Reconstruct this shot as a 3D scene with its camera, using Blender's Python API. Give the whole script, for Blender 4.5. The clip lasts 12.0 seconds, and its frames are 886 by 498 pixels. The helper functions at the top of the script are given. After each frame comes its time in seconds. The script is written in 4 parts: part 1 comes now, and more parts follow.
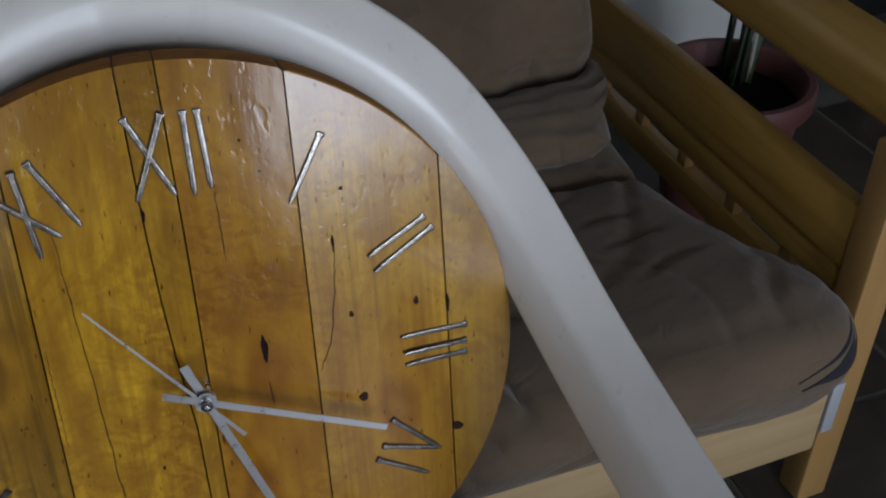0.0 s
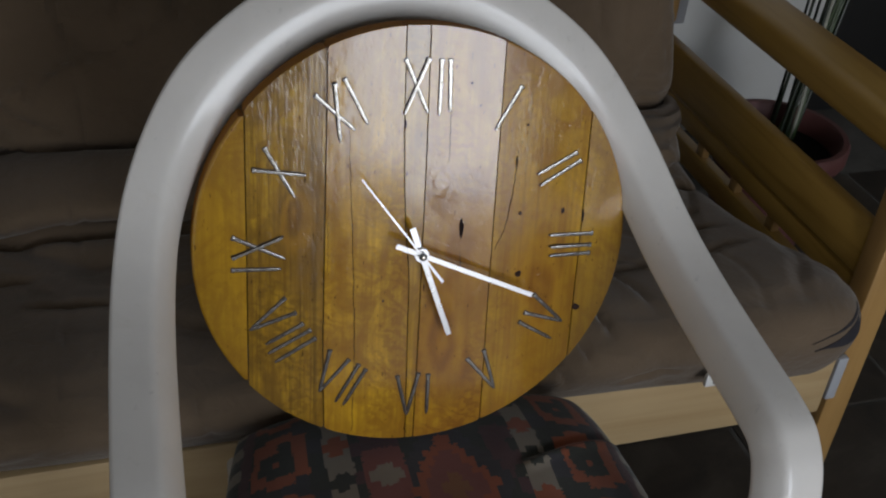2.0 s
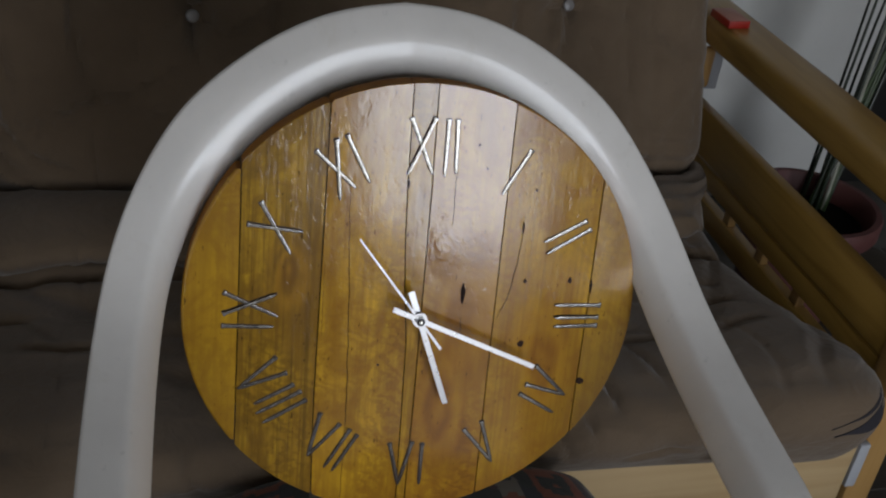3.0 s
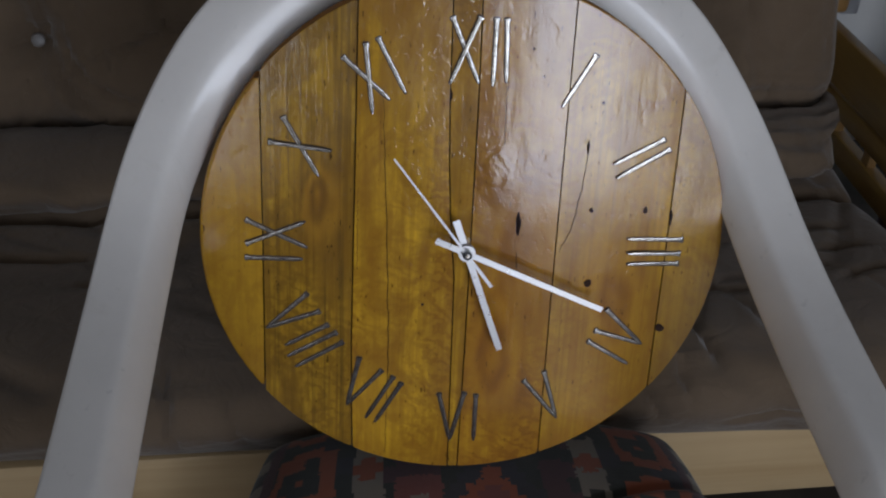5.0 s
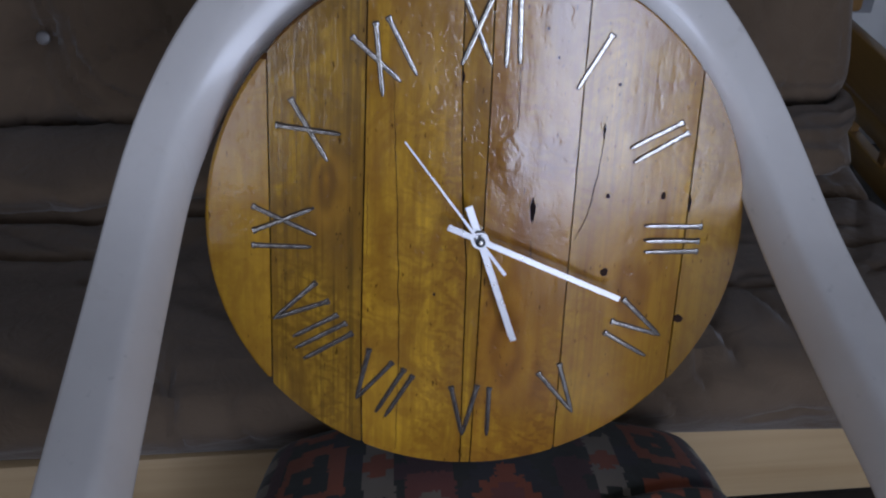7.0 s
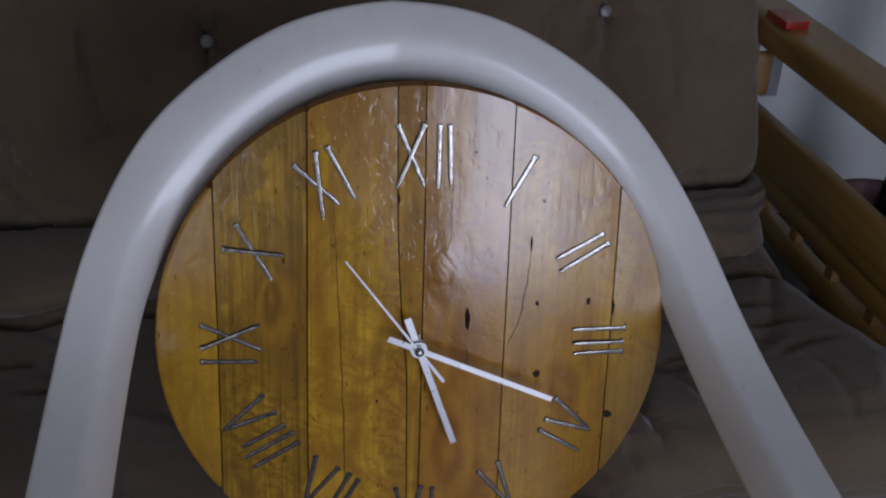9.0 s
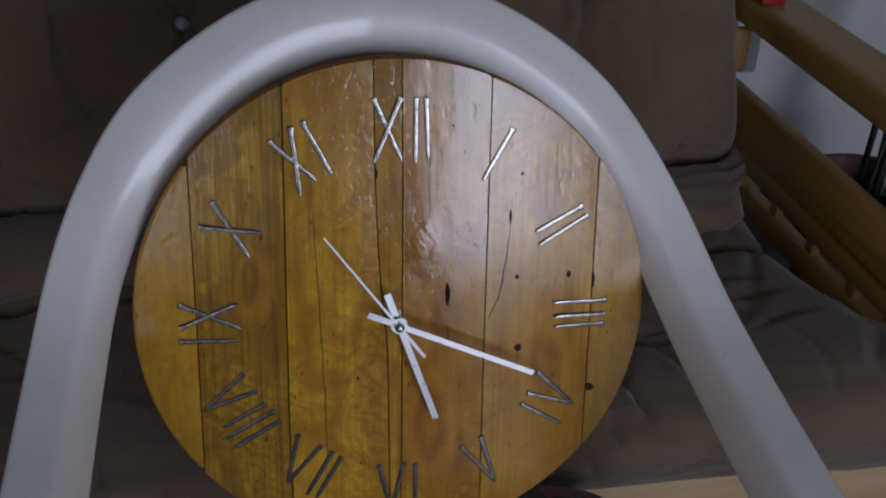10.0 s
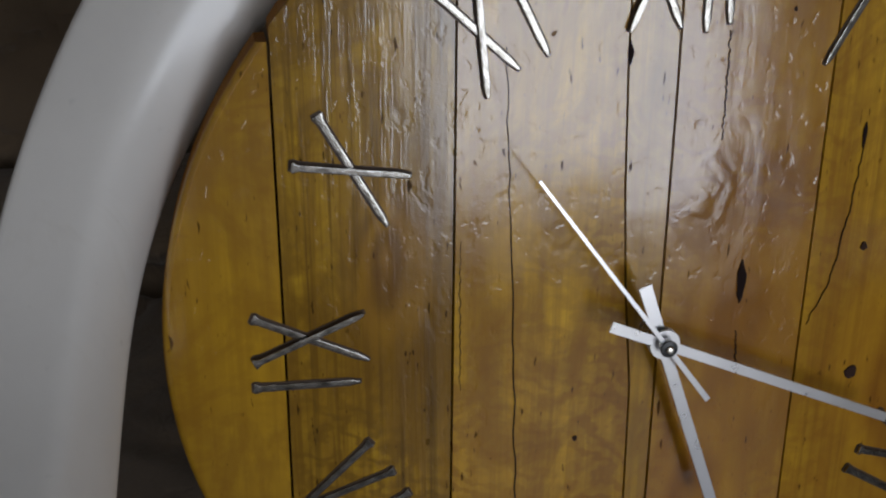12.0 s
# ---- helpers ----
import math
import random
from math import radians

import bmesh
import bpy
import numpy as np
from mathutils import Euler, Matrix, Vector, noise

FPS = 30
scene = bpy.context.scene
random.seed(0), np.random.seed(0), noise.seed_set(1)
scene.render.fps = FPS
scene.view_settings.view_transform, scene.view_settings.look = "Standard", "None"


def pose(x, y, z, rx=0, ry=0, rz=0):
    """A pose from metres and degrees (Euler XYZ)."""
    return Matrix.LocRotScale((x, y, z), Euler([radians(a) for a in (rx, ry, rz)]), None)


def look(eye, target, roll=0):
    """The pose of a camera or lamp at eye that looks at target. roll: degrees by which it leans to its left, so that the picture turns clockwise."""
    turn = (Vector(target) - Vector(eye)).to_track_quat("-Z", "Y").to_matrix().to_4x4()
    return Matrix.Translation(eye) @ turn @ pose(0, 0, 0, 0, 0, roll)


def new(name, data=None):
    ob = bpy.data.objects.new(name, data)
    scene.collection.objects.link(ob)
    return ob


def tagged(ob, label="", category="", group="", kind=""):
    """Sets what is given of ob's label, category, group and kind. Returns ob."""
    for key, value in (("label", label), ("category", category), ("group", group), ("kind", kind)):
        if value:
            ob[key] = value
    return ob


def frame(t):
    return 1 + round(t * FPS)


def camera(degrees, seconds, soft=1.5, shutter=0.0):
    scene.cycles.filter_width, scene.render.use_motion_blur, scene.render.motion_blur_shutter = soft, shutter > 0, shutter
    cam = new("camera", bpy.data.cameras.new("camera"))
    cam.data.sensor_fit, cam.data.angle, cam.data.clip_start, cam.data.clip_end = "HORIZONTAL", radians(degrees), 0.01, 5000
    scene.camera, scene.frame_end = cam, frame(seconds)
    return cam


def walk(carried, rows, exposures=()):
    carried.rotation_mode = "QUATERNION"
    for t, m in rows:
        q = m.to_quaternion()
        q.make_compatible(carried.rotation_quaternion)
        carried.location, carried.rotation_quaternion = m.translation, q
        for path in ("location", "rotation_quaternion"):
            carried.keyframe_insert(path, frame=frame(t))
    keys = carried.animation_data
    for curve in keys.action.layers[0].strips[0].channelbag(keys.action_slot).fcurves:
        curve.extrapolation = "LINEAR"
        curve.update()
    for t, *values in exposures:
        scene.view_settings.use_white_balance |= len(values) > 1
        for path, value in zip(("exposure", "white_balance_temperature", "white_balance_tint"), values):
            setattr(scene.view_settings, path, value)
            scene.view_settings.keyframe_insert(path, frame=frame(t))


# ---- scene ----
cam = camera(46.14, 12.0, 2.2)
ROWS = [
    (0.0, -0.0468, -0.5017, 1.1256, 51.770, 0.467, -21.256),
    (0.5, -0.1098, -0.5651, 1.1284, 52.005, -0.899, -16.963),
    (1.0, -0.1738, -0.6496, 1.1622, 53.109, -2.475, -14.995),
    (1.5, -0.2375, -0.7433, 1.1956, 54.045, -2.861, -15.597),
    (2.0, -0.2711, -0.7859, 1.2180, 54.895, -4.327, -16.302),
    (2.5, -0.2728, -0.7979, 1.2216, 56.717, -5.358, -15.888),
    (2.7, -0.2609, -0.7845, 1.2190, 57.328, -5.649, -14.921),
    (4.5, -0.1266, -0.6788, 1.1616, 55.759, -1.862, -6.199),
    (5.0, -0.1285, -0.6894, 1.1277, 54.724, -1.468, -6.224),
    (5.5, -0.1306, -0.7021, 1.1056, 54.469, -1.308, -6.173),
    (6.0, -0.1310, -0.7027, 1.0913, 54.491, -1.177, -6.111),
    (6.5, -0.1319, -0.6905, 1.0928, 53.969, -1.143, -6.110),
    (7.0, -0.1310, -0.6831, 1.0952, 55.646, -1.139, -5.974),
    (7.5, -0.1341, -0.6568, 1.1253, 58.139, -1.311, -6.491),
    (7.7, -0.1380, -0.6626, 1.1344, 58.896, -1.665, -7.019),
    (9.5, -0.1393, -0.7039, 1.1575, 58.898, -1.184, -10.876),
    (10.0, -0.1351, -0.7028, 1.1457, 58.345, -1.118, -11.414),
    (10.5, -0.1453, -0.6761, 1.1152, 57.597, -1.569, -12.425),
    (11.0, -0.1537, -0.5792, 1.0400, 57.054, -1.320, -12.614),
    (11.5, -0.1819, -0.4560, 0.9528, 55.497, -1.019, -12.997),
    (12.0, -0.2042, -0.3438, 0.9335, 56.122, -0.756, -13.642),
]
walk(cam, [(t, pose(x, y, z, rx, ry, rz)) for t, x, y, z, rx, ry, rz in ROWS],
     [(0.0, 0.08, 6340, 12), (0.5, -0.06, 6690, 12), (1.5, -0.05, 6940, 12), (2.5, -0.02, 6940, 12), (4.5, -0.08, 6490, 14), (5.5, -0.14, 6490, 16), (6.0, -0.14, 5860, 18), (6.5, -0.14, 5810, 19), (7.5, -0.1, 5860, 20), (9.5, -0.3, 6060, 21), (10.5, -0.35, 6240, 18), (11.0, -0.38, 6540, 14), (12.0, -0.36, 6840, 13)])

# ---------------------------------------------------------------- light
world = bpy.data.worlds.new("world")
scene.world = world
world.use_nodes = True
wn = world.node_tree.nodes
sky = wn.new("ShaderNodeTexSky")
sky.sky_type = "NISHITA"
sky.sun_disc = False
sky.sun_elevation = radians(42)
sky.sun_rotation = radians(200)
wn["Background"].inputs["Strength"].default_value = 0.1
world.node_tree.links.new(sky.outputs["Color"], wn["Background"].inputs["Color"])


def area_lamp(name, m, sx, sy, watts, colour):
    lamp = bpy.data.lights.new(name, "AREA")
    lamp.shape, lamp.size, lamp.size_y, lamp.energy, lamp.color = "RECTANGLE", sx, sy, watts, colour
    ob = new(name, lamp)
    ob.matrix_world = m
    return ob


# behind the camera a glazed door and a window in the south wall: x from, x to, sill, watts of the sky seen through it, watts of the ground outside
WIN_Z1, WIN_Y, GROUND_Z = 2.0, -3.0, 0.37
WINDOWS = ((0.20, 1.32, 0.03, 52, 1.5), (-1.50, -0.62, 0.42, 11, 0))
for wx0, wx1, sill, watts, low in WINDOWS:
    z0 = max(sill, GROUND_Z)
    mx = (wx0 + wx1) / 2
    area_lamp("window_daylight", look((mx, WIN_Y - 0.05, (z0 + WIN_Z1) / 2), (mx, 0, (z0 + WIN_Z1) / 2)), wx1 - wx0, WIN_Z1 - z0, watts, (0.752, 0.854, 1.0))
    if low:
        area_lamp("ground_daylight", look((mx, WIN_Y - 0.05, (sill + z0) / 2), (mx, 0, (sill + z0) / 2)), wx1 - wx0, z0 - sill, low, (0.95, 0.93, 0.9))


# ---------------------------------------------------------------- materials
class Mat:
    """A node material with a Principled shader and a few short cuts."""

    def __init__(self, name, colour=(0.5, 0.5, 0.5), rough=0.5, metal=0.0, coat=0.0, coat_rough=0.1, sheen=0.0, spec=0.5):
        self.m = bpy.data.materials.new(name)
        self.m.use_nodes = True
        self.n, self.l = self.m.node_tree.nodes, self.m.node_tree.links
        self.p = self.n["Principled BSDF"]
        self.set("Base Color", (*colour, 1))
        self.set("Roughness", rough)
        self.set("Metallic", metal)
        self.set("Coat Weight", coat)
        self.set("Coat Roughness", coat_rough)
        self.set("Sheen Weight", sheen)
        self.set("Specular IOR Level", spec)

    def set(self, socket, value):
        self.p.inputs[socket].default_value = value

    def link(self, a, b):
        self.l.new(a, b)

    def coords(self, scale=(1, 1, 1), rot=(0, 0, 0), shift=True):
        tc = self.n.new("ShaderNodeTexCoord")
        mp = self.n.new("ShaderNodeMapping")
        mp.inputs["Scale"].default_value = scale
        mp.inputs["Rotation"].default_value = rot
        self.link(tc.outputs["Object"], mp.inputs["Vector"])
        if shift:
            oi = self.n.new("ShaderNodeObjectInfo")
            mul = self.n.new("ShaderNodeVectorMath")
            mul.operation = "SCALE"
            mul.inputs[0].default_value = (3.7, 9.1, 5.3)
            self.link(oi.outputs["Random"], mul.inputs["Scale"])
            self.link(mul.outputs[0], mp.inputs["Location"])
        return mp.outputs["Vector"]

    def noise(self, vec, scale, detail=4, rough=0.55, distort=0.0):
        t = self.n.new("ShaderNodeTexNoise")
        t.inputs["Scale"].default_value = scale
        t.inputs["Detail"].default_value = detail
        t.inputs["Roughness"].default_value = rough
        t.inputs["Distortion"].default_value = distort
        self.link(vec, t.inputs["Vector"])
        return t.outputs["Fac"]

    def ramp(self, fac, stops):
        r = self.n.new("ShaderNodeValToRGB")
        e = r.color_ramp.elements
        while len(e) < len(stops):
            e.new(0.5)
        for el, (pos, col) in zip(e, stops):
            el.position = pos
            el.color = (*col, 1) if len(col) == 3 else col
        self.link(fac, r.inputs["Fac"])
        return r.outputs["Color"]

    def mix(self, fac, a, b, mode="MIX"):
        x = self.n.new("ShaderNodeMix")
        x.data_type, x.blend_type = "RGBA", mode
        for sock, v in ((x.inputs[0], fac), (x.inputs[6], a), (x.inputs[7], b)):
            if isinstance(v, (int, float)):
                sock.default_value = v
            elif isinstance(v, tuple):
                sock.default_value = (*v, 1)
            else:
                self.link(v, sock)
        return x.outputs[2]

    def math(self, op, a, b=0.0):
        x = self.n.new("ShaderNodeMath")
        x.operation = op
        for sock, v in zip(x.inputs, (a, b)):
            if isinstance(v, (int, float)):
                sock.default_value = v
            else:
                self.link(v, sock)
        return x.outputs[0]

    def bump(self, height, dist, strength=1.0, coat=False):
        b = self.n.new("ShaderNodeBump")
        b.inputs["Distance"].default_value = dist
        b.inputs["Strength"].default_value = strength
        self.link(height, b.inputs["Height"])
        self.link(b.outputs[0], self.p.inputs["Normal"])
        if coat:
            self.link(b.outputs[0], self.p.inputs["Coat Normal"])


R_DISC, DISC_X, DISC_Y = 0.2108, -0.0018, 0.0048

# how far each board was planed off the flat, in degrees towards +x and +y
TILTS = ((0, 0), (0.1, 0), (0.5, -1.1), (-1.0, 0), (-0.6, 0), (4.2, 0), (2.8, 0))


def pine(name, light, dark, brown, deep, streak=0.3, stain=0.4, knots=(), scuffs=(), planed=None, ribs=0.0, satin=0.075, wave=1.15, flame=0.35):
    """Varnished old pine, grain along local y; knots and scuffs: (x, y, radius); planed: degrees by which the face was planed off towards +x and +y; ribs: depth of the plane marks; wave: how uneven the varnish lies; flame: strength of the wavy figure across the grain."""
    k = Mat(name, light, 0.5, coat=1.0, coat_rough=0.1, spec=0.04)
    k.set("Coat IOR", 1.6)
    bands = k.noise(k.coords((1, 0.035, 1)), 42, 3, 0.55, 0.6)
    warp = k.noise(k.coords((1, 0.3, 1)), 16, 3)
    fine = k.noise(k.coords((1, 0.02, 1)), 330, 4, 0.7, 0.3)
    blot = k.noise(k.coords((1, 0.3, 1)), 15, 5, 0.62, 1.8)
    veil = k.noise(k.coords((0.8, 1, 1)), 48, 4, 0.6, 1.6)
    rings = k.n.new("ShaderNodeTexWave")
    rings.wave_type, rings.bands_direction = "BANDS", "X"
    for key, v in (("Scale", 26), ("Distortion", 9), ("Detail", 3), ("Detail Scale", 1.2), ("Detail Roughness", 0.6)):
        rings.inputs[key].default_value = v
    k.link(k.coords((1, 0.09, 1)), rings.inputs["Vector"])
    col = k.ramp(bands, [(0.3, dark), (0.46, light), (0.58, tuple(0.5 * (a + b) for a, b in zip(light, dark))), (0.75, light)])
    col = k.mix(k.math("MULTIPLY", k.ramp(rings.outputs["Fac"], [(0.45, (0, 0, 0)), (0.95, (1, 1, 1))]), 0.33), col, dark)
    col = k.mix(k.math("MULTIPLY", k.ramp(fine, [(0.46, (0, 0, 0)), (0.62, (1, 1, 1))]), 0.1 + streak), col, brown)
    col = k.mix(k.math("MULTIPLY", k.ramp(veil, [(0.42, (0, 0, 0)), (0.62, (1, 1, 1))]), 0.45), col, dark)
    broad = k.noise(k.coords((1, 0.35, 1)), 6, 3, 0.5, 1.2)
    col = k.mix(k.math("MULTIPLY", k.ramp(broad, [(0.4, (0, 0, 0)), (0.65, (1, 1, 1))]), 0.3), col, tuple(0.6 * a + 0.4 * b for a, b in zip(dark, brown)))
    swirl = k.noise(k.coords((1, 0.7, 1)), 20, 5, 0.6, 2.5)
    col = k.mix(k.math("MULTIPLY", k.ramp(swirl, [(0.46, (0, 0, 0)), (0.60, (1, 1, 1))]), 0.6), col, tuple(0.3 * a + 0.7 * b for a, b in zip(dark, brown)))
    curl = k.n.new("ShaderNodeTexWave")
    curl.wave_type, curl.bands_direction = "BANDS", "DIAGONAL"
    for key, v in (("Scale", 34), ("Distortion", 14), ("Detail", 3), ("Detail Scale", 1.6), ("Detail Roughness", 0.6)):
        curl.inputs[key].default_value = v
    k.link(k.coords((0.7, 1, 1)), curl.inputs["Vector"])
    where = k.ramp(k.noise(k.coords((1, 0.5, 1)), 11, 3, 0.5, 0.6), [(0.44, (0, 0, 0)), (0.62, (1, 1, 1))])
    figure = k.math("MULTIPLY", k.ramp(curl.outputs["Fac"], [(0.35, (0, 0, 0)), (0.9, (1, 1, 1))]), where)
    col = k.mix(k.math("MULTIPLY", figure, flame), col, brown)
    amber = k.noise(k.coords((1, 0.25, 1)), 9, 3, 0.5, 0.8)
    col = k.mix(k.math("MULTIPLY", k.ramp(amber, [(0.45, (0, 0, 0)), (0.62, (1, 1, 1))]), 0.45), col, dark)
    col = k.mix(k.math("MULTIPLY", k.ramp(blot, [(0.45, (0, 0, 0)), (0.6, (1, 1, 1))]), 0.8 * stain), col, brown)
    heavy = k.noise(k.coords((1, 0.012, 1)), 190, 3, 0.75)
    col = k.mix(k.math("MULTIPLY", k.ramp(heavy, [(0.54, (0, 0, 0)), (0.68, (1, 1, 1))]), max(0.0, streak - 0.15)), col, deep)
    tc = k.n.new("ShaderNodeTexCoord")

    def near(x, y, r, squash, wob):
        d = k.n.new("ShaderNodeVectorMath")
        d.operation = "DISTANCE"
        sc = k.n.new("ShaderNodeVectorMath")
        sc.operation = "MULTIPLY"
        sc.inputs[1].default_value = (1, squash, 0)
        k.link(tc.outputs["Object"], sc.inputs[0])
        k.link(sc.outputs[0], d.inputs[0])
        d.inputs[1].default_value = (x, y * squash, 0)
        dist = k.math("ADD", d.outputs["Value"], k.math("MULTIPLY", k.math("SUBTRACT", warp, 0.5), wob))
        return k.math("DIVIDE", dist, r)

    for x, y, r in knots:
        d = near(x, y, r, 0.5, 0.09)
        mask = k.ramp(d, [(0.0, (1, 1, 1)), (0.3, (0.75, 0.75, 0.75)), (0.65, (0.3, 0.3, 0.3)), (1.0, (0, 0, 0))])
        sw = k.math("SINE", k.math("MULTIPLY", d, 13.0))
        sw = k.math("MULTIPLY_ADD", sw, 0.5)
        sw.node.inputs[2].default_value = 0.5
        ringcol = k.mix(k.math("MULTIPLY_ADD", sw, 0.55), (light[0] * 0.78, light[1] * 0.66, light[2] * 0.7), (brown[0] * 0.75, brown[1] * 0.55, brown[2] * 0.6))
        ringcol.node.inputs[0].links[0].from_node.inputs[2].default_value = 0.25
        col = k.mix(k.math("MULTIPLY", mask, 0.85), col, ringcol)
    rim = k.ramp(near(DISC_X, DISC_Y, R_DISC, 1.0, 0.03), [(0.86, (0, 0, 0)), (0.99, (1, 1, 1))])
    col = k.mix(k.math("MULTIPLY", rim, 0.35), col, brown)
    pores = k.ramp(k.noise(k.coords((1, 0.22, 1)), 420, 2, 0.5), [(0.69, (1, 1, 1)), (0.74, (0.1, 0.06, 0.03))])
    col = k.mix(0.85, col, pores, "MULTIPLY")
    specks = k.ramp(k.noise(k.coords((1, 0.6, 1)), 260, 1, 0.4), [(0.77, (1, 1, 1)), (0.8, (0.1, 0.05, 0.03))])
    col = k.mix(0.45, col, specks, "MULTIPLY")
    k.link(k.mix(1.0, pores, specks, "MULTIPLY"), k.p.inputs["Coat Weight"])
    k.link(col, k.p.inputs["Base Color"])
    ripple = k.math("MULTIPLY", k.noise(k.coords((1, 0.04, 1)), 260, 3, 0.6), k.ramp(k.noise(k.coords((1, 0.5, 1)), 18, 3), [(0.4, (0.15, 0.15, 0.15)), (0.62, (1, 1, 1))]))
    dents = k.ramp(k.noise(k.coords((1, 0.6, 1)), 85, 2, 0.5), [(0.62, (1, 1, 1)), (0.72, (0, 0, 0))])
    h = k.math("ADD", k.math("MULTIPLY", ripple, 0.05 + 0.6 * streak), k.math("MULTIPLY", k.noise(k.coords((1, 0.5, 1)), 20, 3, 0.5), wave))
    h = k.math("ADD", h, k.math("MULTIPLY", dents, 0.2))
    h = k.math("ADD", h, k.math("MULTIPLY", k.noise(k.coords((1, 0.8, 1)), 110, 2), 0.16))
    pits = k.ramp(k.noise(k.coords((1, 0.7, 1)), 210, 2, 0.5), [(0.6, (1, 1, 1)), (0.68, (0, 0, 0))])
    h = k.math("ADD", h, k.math("MULTIPLY", pits, 0.13))
    for x, y, r in scuffs:
        m = k.ramp(near(x, y, r, 0.6, 0.05), [(0.4, (1, 1, 1)), (1.0, (0, 0, 0))])
        h = k.math("ADD", h, k.math("MULTIPLY", m, k.math("MULTIPLY", k.noise(k.coords((1, 0.8, 1)), 70, 2, 0.5, 0.8), 2.2)))
    if ribs:
        rib = k.ramp(k.noise(k.coords((1, 0.06, 1)), 380, 2, 0.6), [(0.5, (0, 0, 0)), (0.66, (1, 1, 1))])
        patch = k.ramp(k.noise(k.coords((1, 0.3, 1)), 14, 2), [(0.42, (0, 0, 0)), (0.62, (1, 1, 1))])
        h = k.math("ADD", h, k.math("MULTIPLY", k.math("MULTIPLY", rib, patch), ribs))
    if planed:
        sep = k.n.new("ShaderNodeSeparateXYZ")
        k.link(tc.outputs["Object"], sep.inputs[0])
        for axis, angle in zip((0, 1), planed):
            h = k.math("ADD", h, k.math("MULTIPLY", sep.outputs[axis], -math.tan(radians(angle)) / 0.0003))
    rr = k.math("MULTIPLY_ADD", k.noise(k.coords((1, 0.4, 1)), 30, 4, 0.6), 0.13)
    rr.node.inputs[2].default_value = satin + 0.1 * ribs
    k.link(rr, k.p.inputs["Coat Roughness"])
    k.bump(h, 0.0003, 1.0, True)
    return k.m


def plain_wood(name, light, dark, rough=0.4, axis="x", coat=0.25):
    """Clear-lacquered softwood, grain along the named local axis."""
    k = Mat(name, light, rough, coat=coat, coat_rough=0.2)
    sc = {"x": (0.06, 1, 1), "y": (1, 0.06, 1), "z": (1, 1, 0.06)}[axis]
    bands = k.noise(k.coords(sc), 38, 4, 0.55, 0.5)
    k.set("Specular IOR Level", 0.5 if rough < 0.7 else 0.15)
    fine = k.noise(k.coords(tuple(s * s if s < 1 else 1 for s in sc)), 300, 3, 0.6)
    col = k.ramp(bands, [(0.3, dark), (0.5, light), (0.72, tuple(0.5 * (a + b) for a, b in zip(light, dark)))])
    col = k.mix(k.math("MULTIPLY", fine, 0.35), col, dark)
    stain = k.noise(k.coords(), 7, 3)
    col = k.mix(k.math("MULTIPLY", stain, 0.35), col, tuple(c * 0.7 for c in dark))
    k.link(col, k.p.inputs["Base Color"])
    k.bump(fine, 0.0002)
    return k.m


def cloth(name, base, var=0.25, weave=900, rough=0.95, crush=0.0):
    k = Mat(name, base, rough, sheen=0.25, spec=0.15)
    big = k.noise(k.coords(), 5, 4, 0.6)
    small = k.noise(k.coords(), weave, 2, 0.6)
    mid = k.noise(k.coords((1, 1, 0.3)), 60, 3, 0.6)
    col = k.ramp(big, [(0.3, tuple(c * (1 - var) for c in base)), (0.7, tuple(c * (1 + var) for c in base))])
    col = k.mix(k.math("MULTIPLY", small, 0.35), col, tuple(c * 0.6 for c in base))
    k.link(col, k.p.inputs["Base Color"])
    crumple = k.noise(k.coords((1, 1, 1.6)), 24, 3, 0.55, 1.2)
    h = k.math("ADD", k.math("MULTIPLY", small, 0.22), mid)
    k.bump(k.math("ADD", h, k.math("MULTIPLY", crumple, crush)), 0.0012, 0.75)
    return k.m


def painted(name, base, rough=0.35, var=0.06, coat=0.0, grime=0.25, scale=9):
    k = Mat(name, base, rough, coat=coat, coat_rough=0.2)
    big = k.noise(k.coords(), scale, 5, 0.6)
    spots = k.noise(k.coords(), 75, 3, 0.6)
    col = k.ramp(big, [(0.3, tuple(c * (1 - var) for c in base)), (0.7, tuple(min(1, c * (1 + var)) for c in base))])
    col = k.mix(k.math("MULTIPLY", k.ramp(spots, [(0.66, (0, 0, 0)), (0.76, (1, 1, 1))]), grime), col, tuple(c * 0.55 for c in base))
    smear = k.noise(k.coords((1, 1, 0.5)), 21, 4, 0.65, 1.0)
    col = k.mix(k.math("MULTIPLY", k.ramp(smear, [(0.58, (0, 0, 0)), (0.75, (1, 1, 1))]), grime), col, tuple(c * f for c, f in zip(base, (0.8, 0.76, 0.68))))
    k.link(col, k.p.inputs["Base Color"])
    rr = k.math("MULTIPLY_ADD", big, 0.18)
    rr.node.inputs[2].default_value = rough - 0.09
    k.link(rr, k.p.inputs["Roughness"])
    k.bump(spots, 0.00025, 0.5)
    return k.m


def metal(name, base, rough, scratch=0.1):
    k = Mat(name, base, rough, metal=1.0)
    n = k.noise(k.coords((1, 1, 1)), 120, 2)
    r = k.math("MULTIPLY_ADD", n, scratch * 2)
    r.node.inputs[2].default_value = rough - scratch
    k.link(r, k.p.inputs["Roughness"])
    t = k.noise(k.coords(), 160, 3)
    k.link(k.mix(k.math("MULTIPLY", t, 0.1), base, tuple(c * 0.5 for c in base)), k.p.inputs["Base Color"])
    return k.m


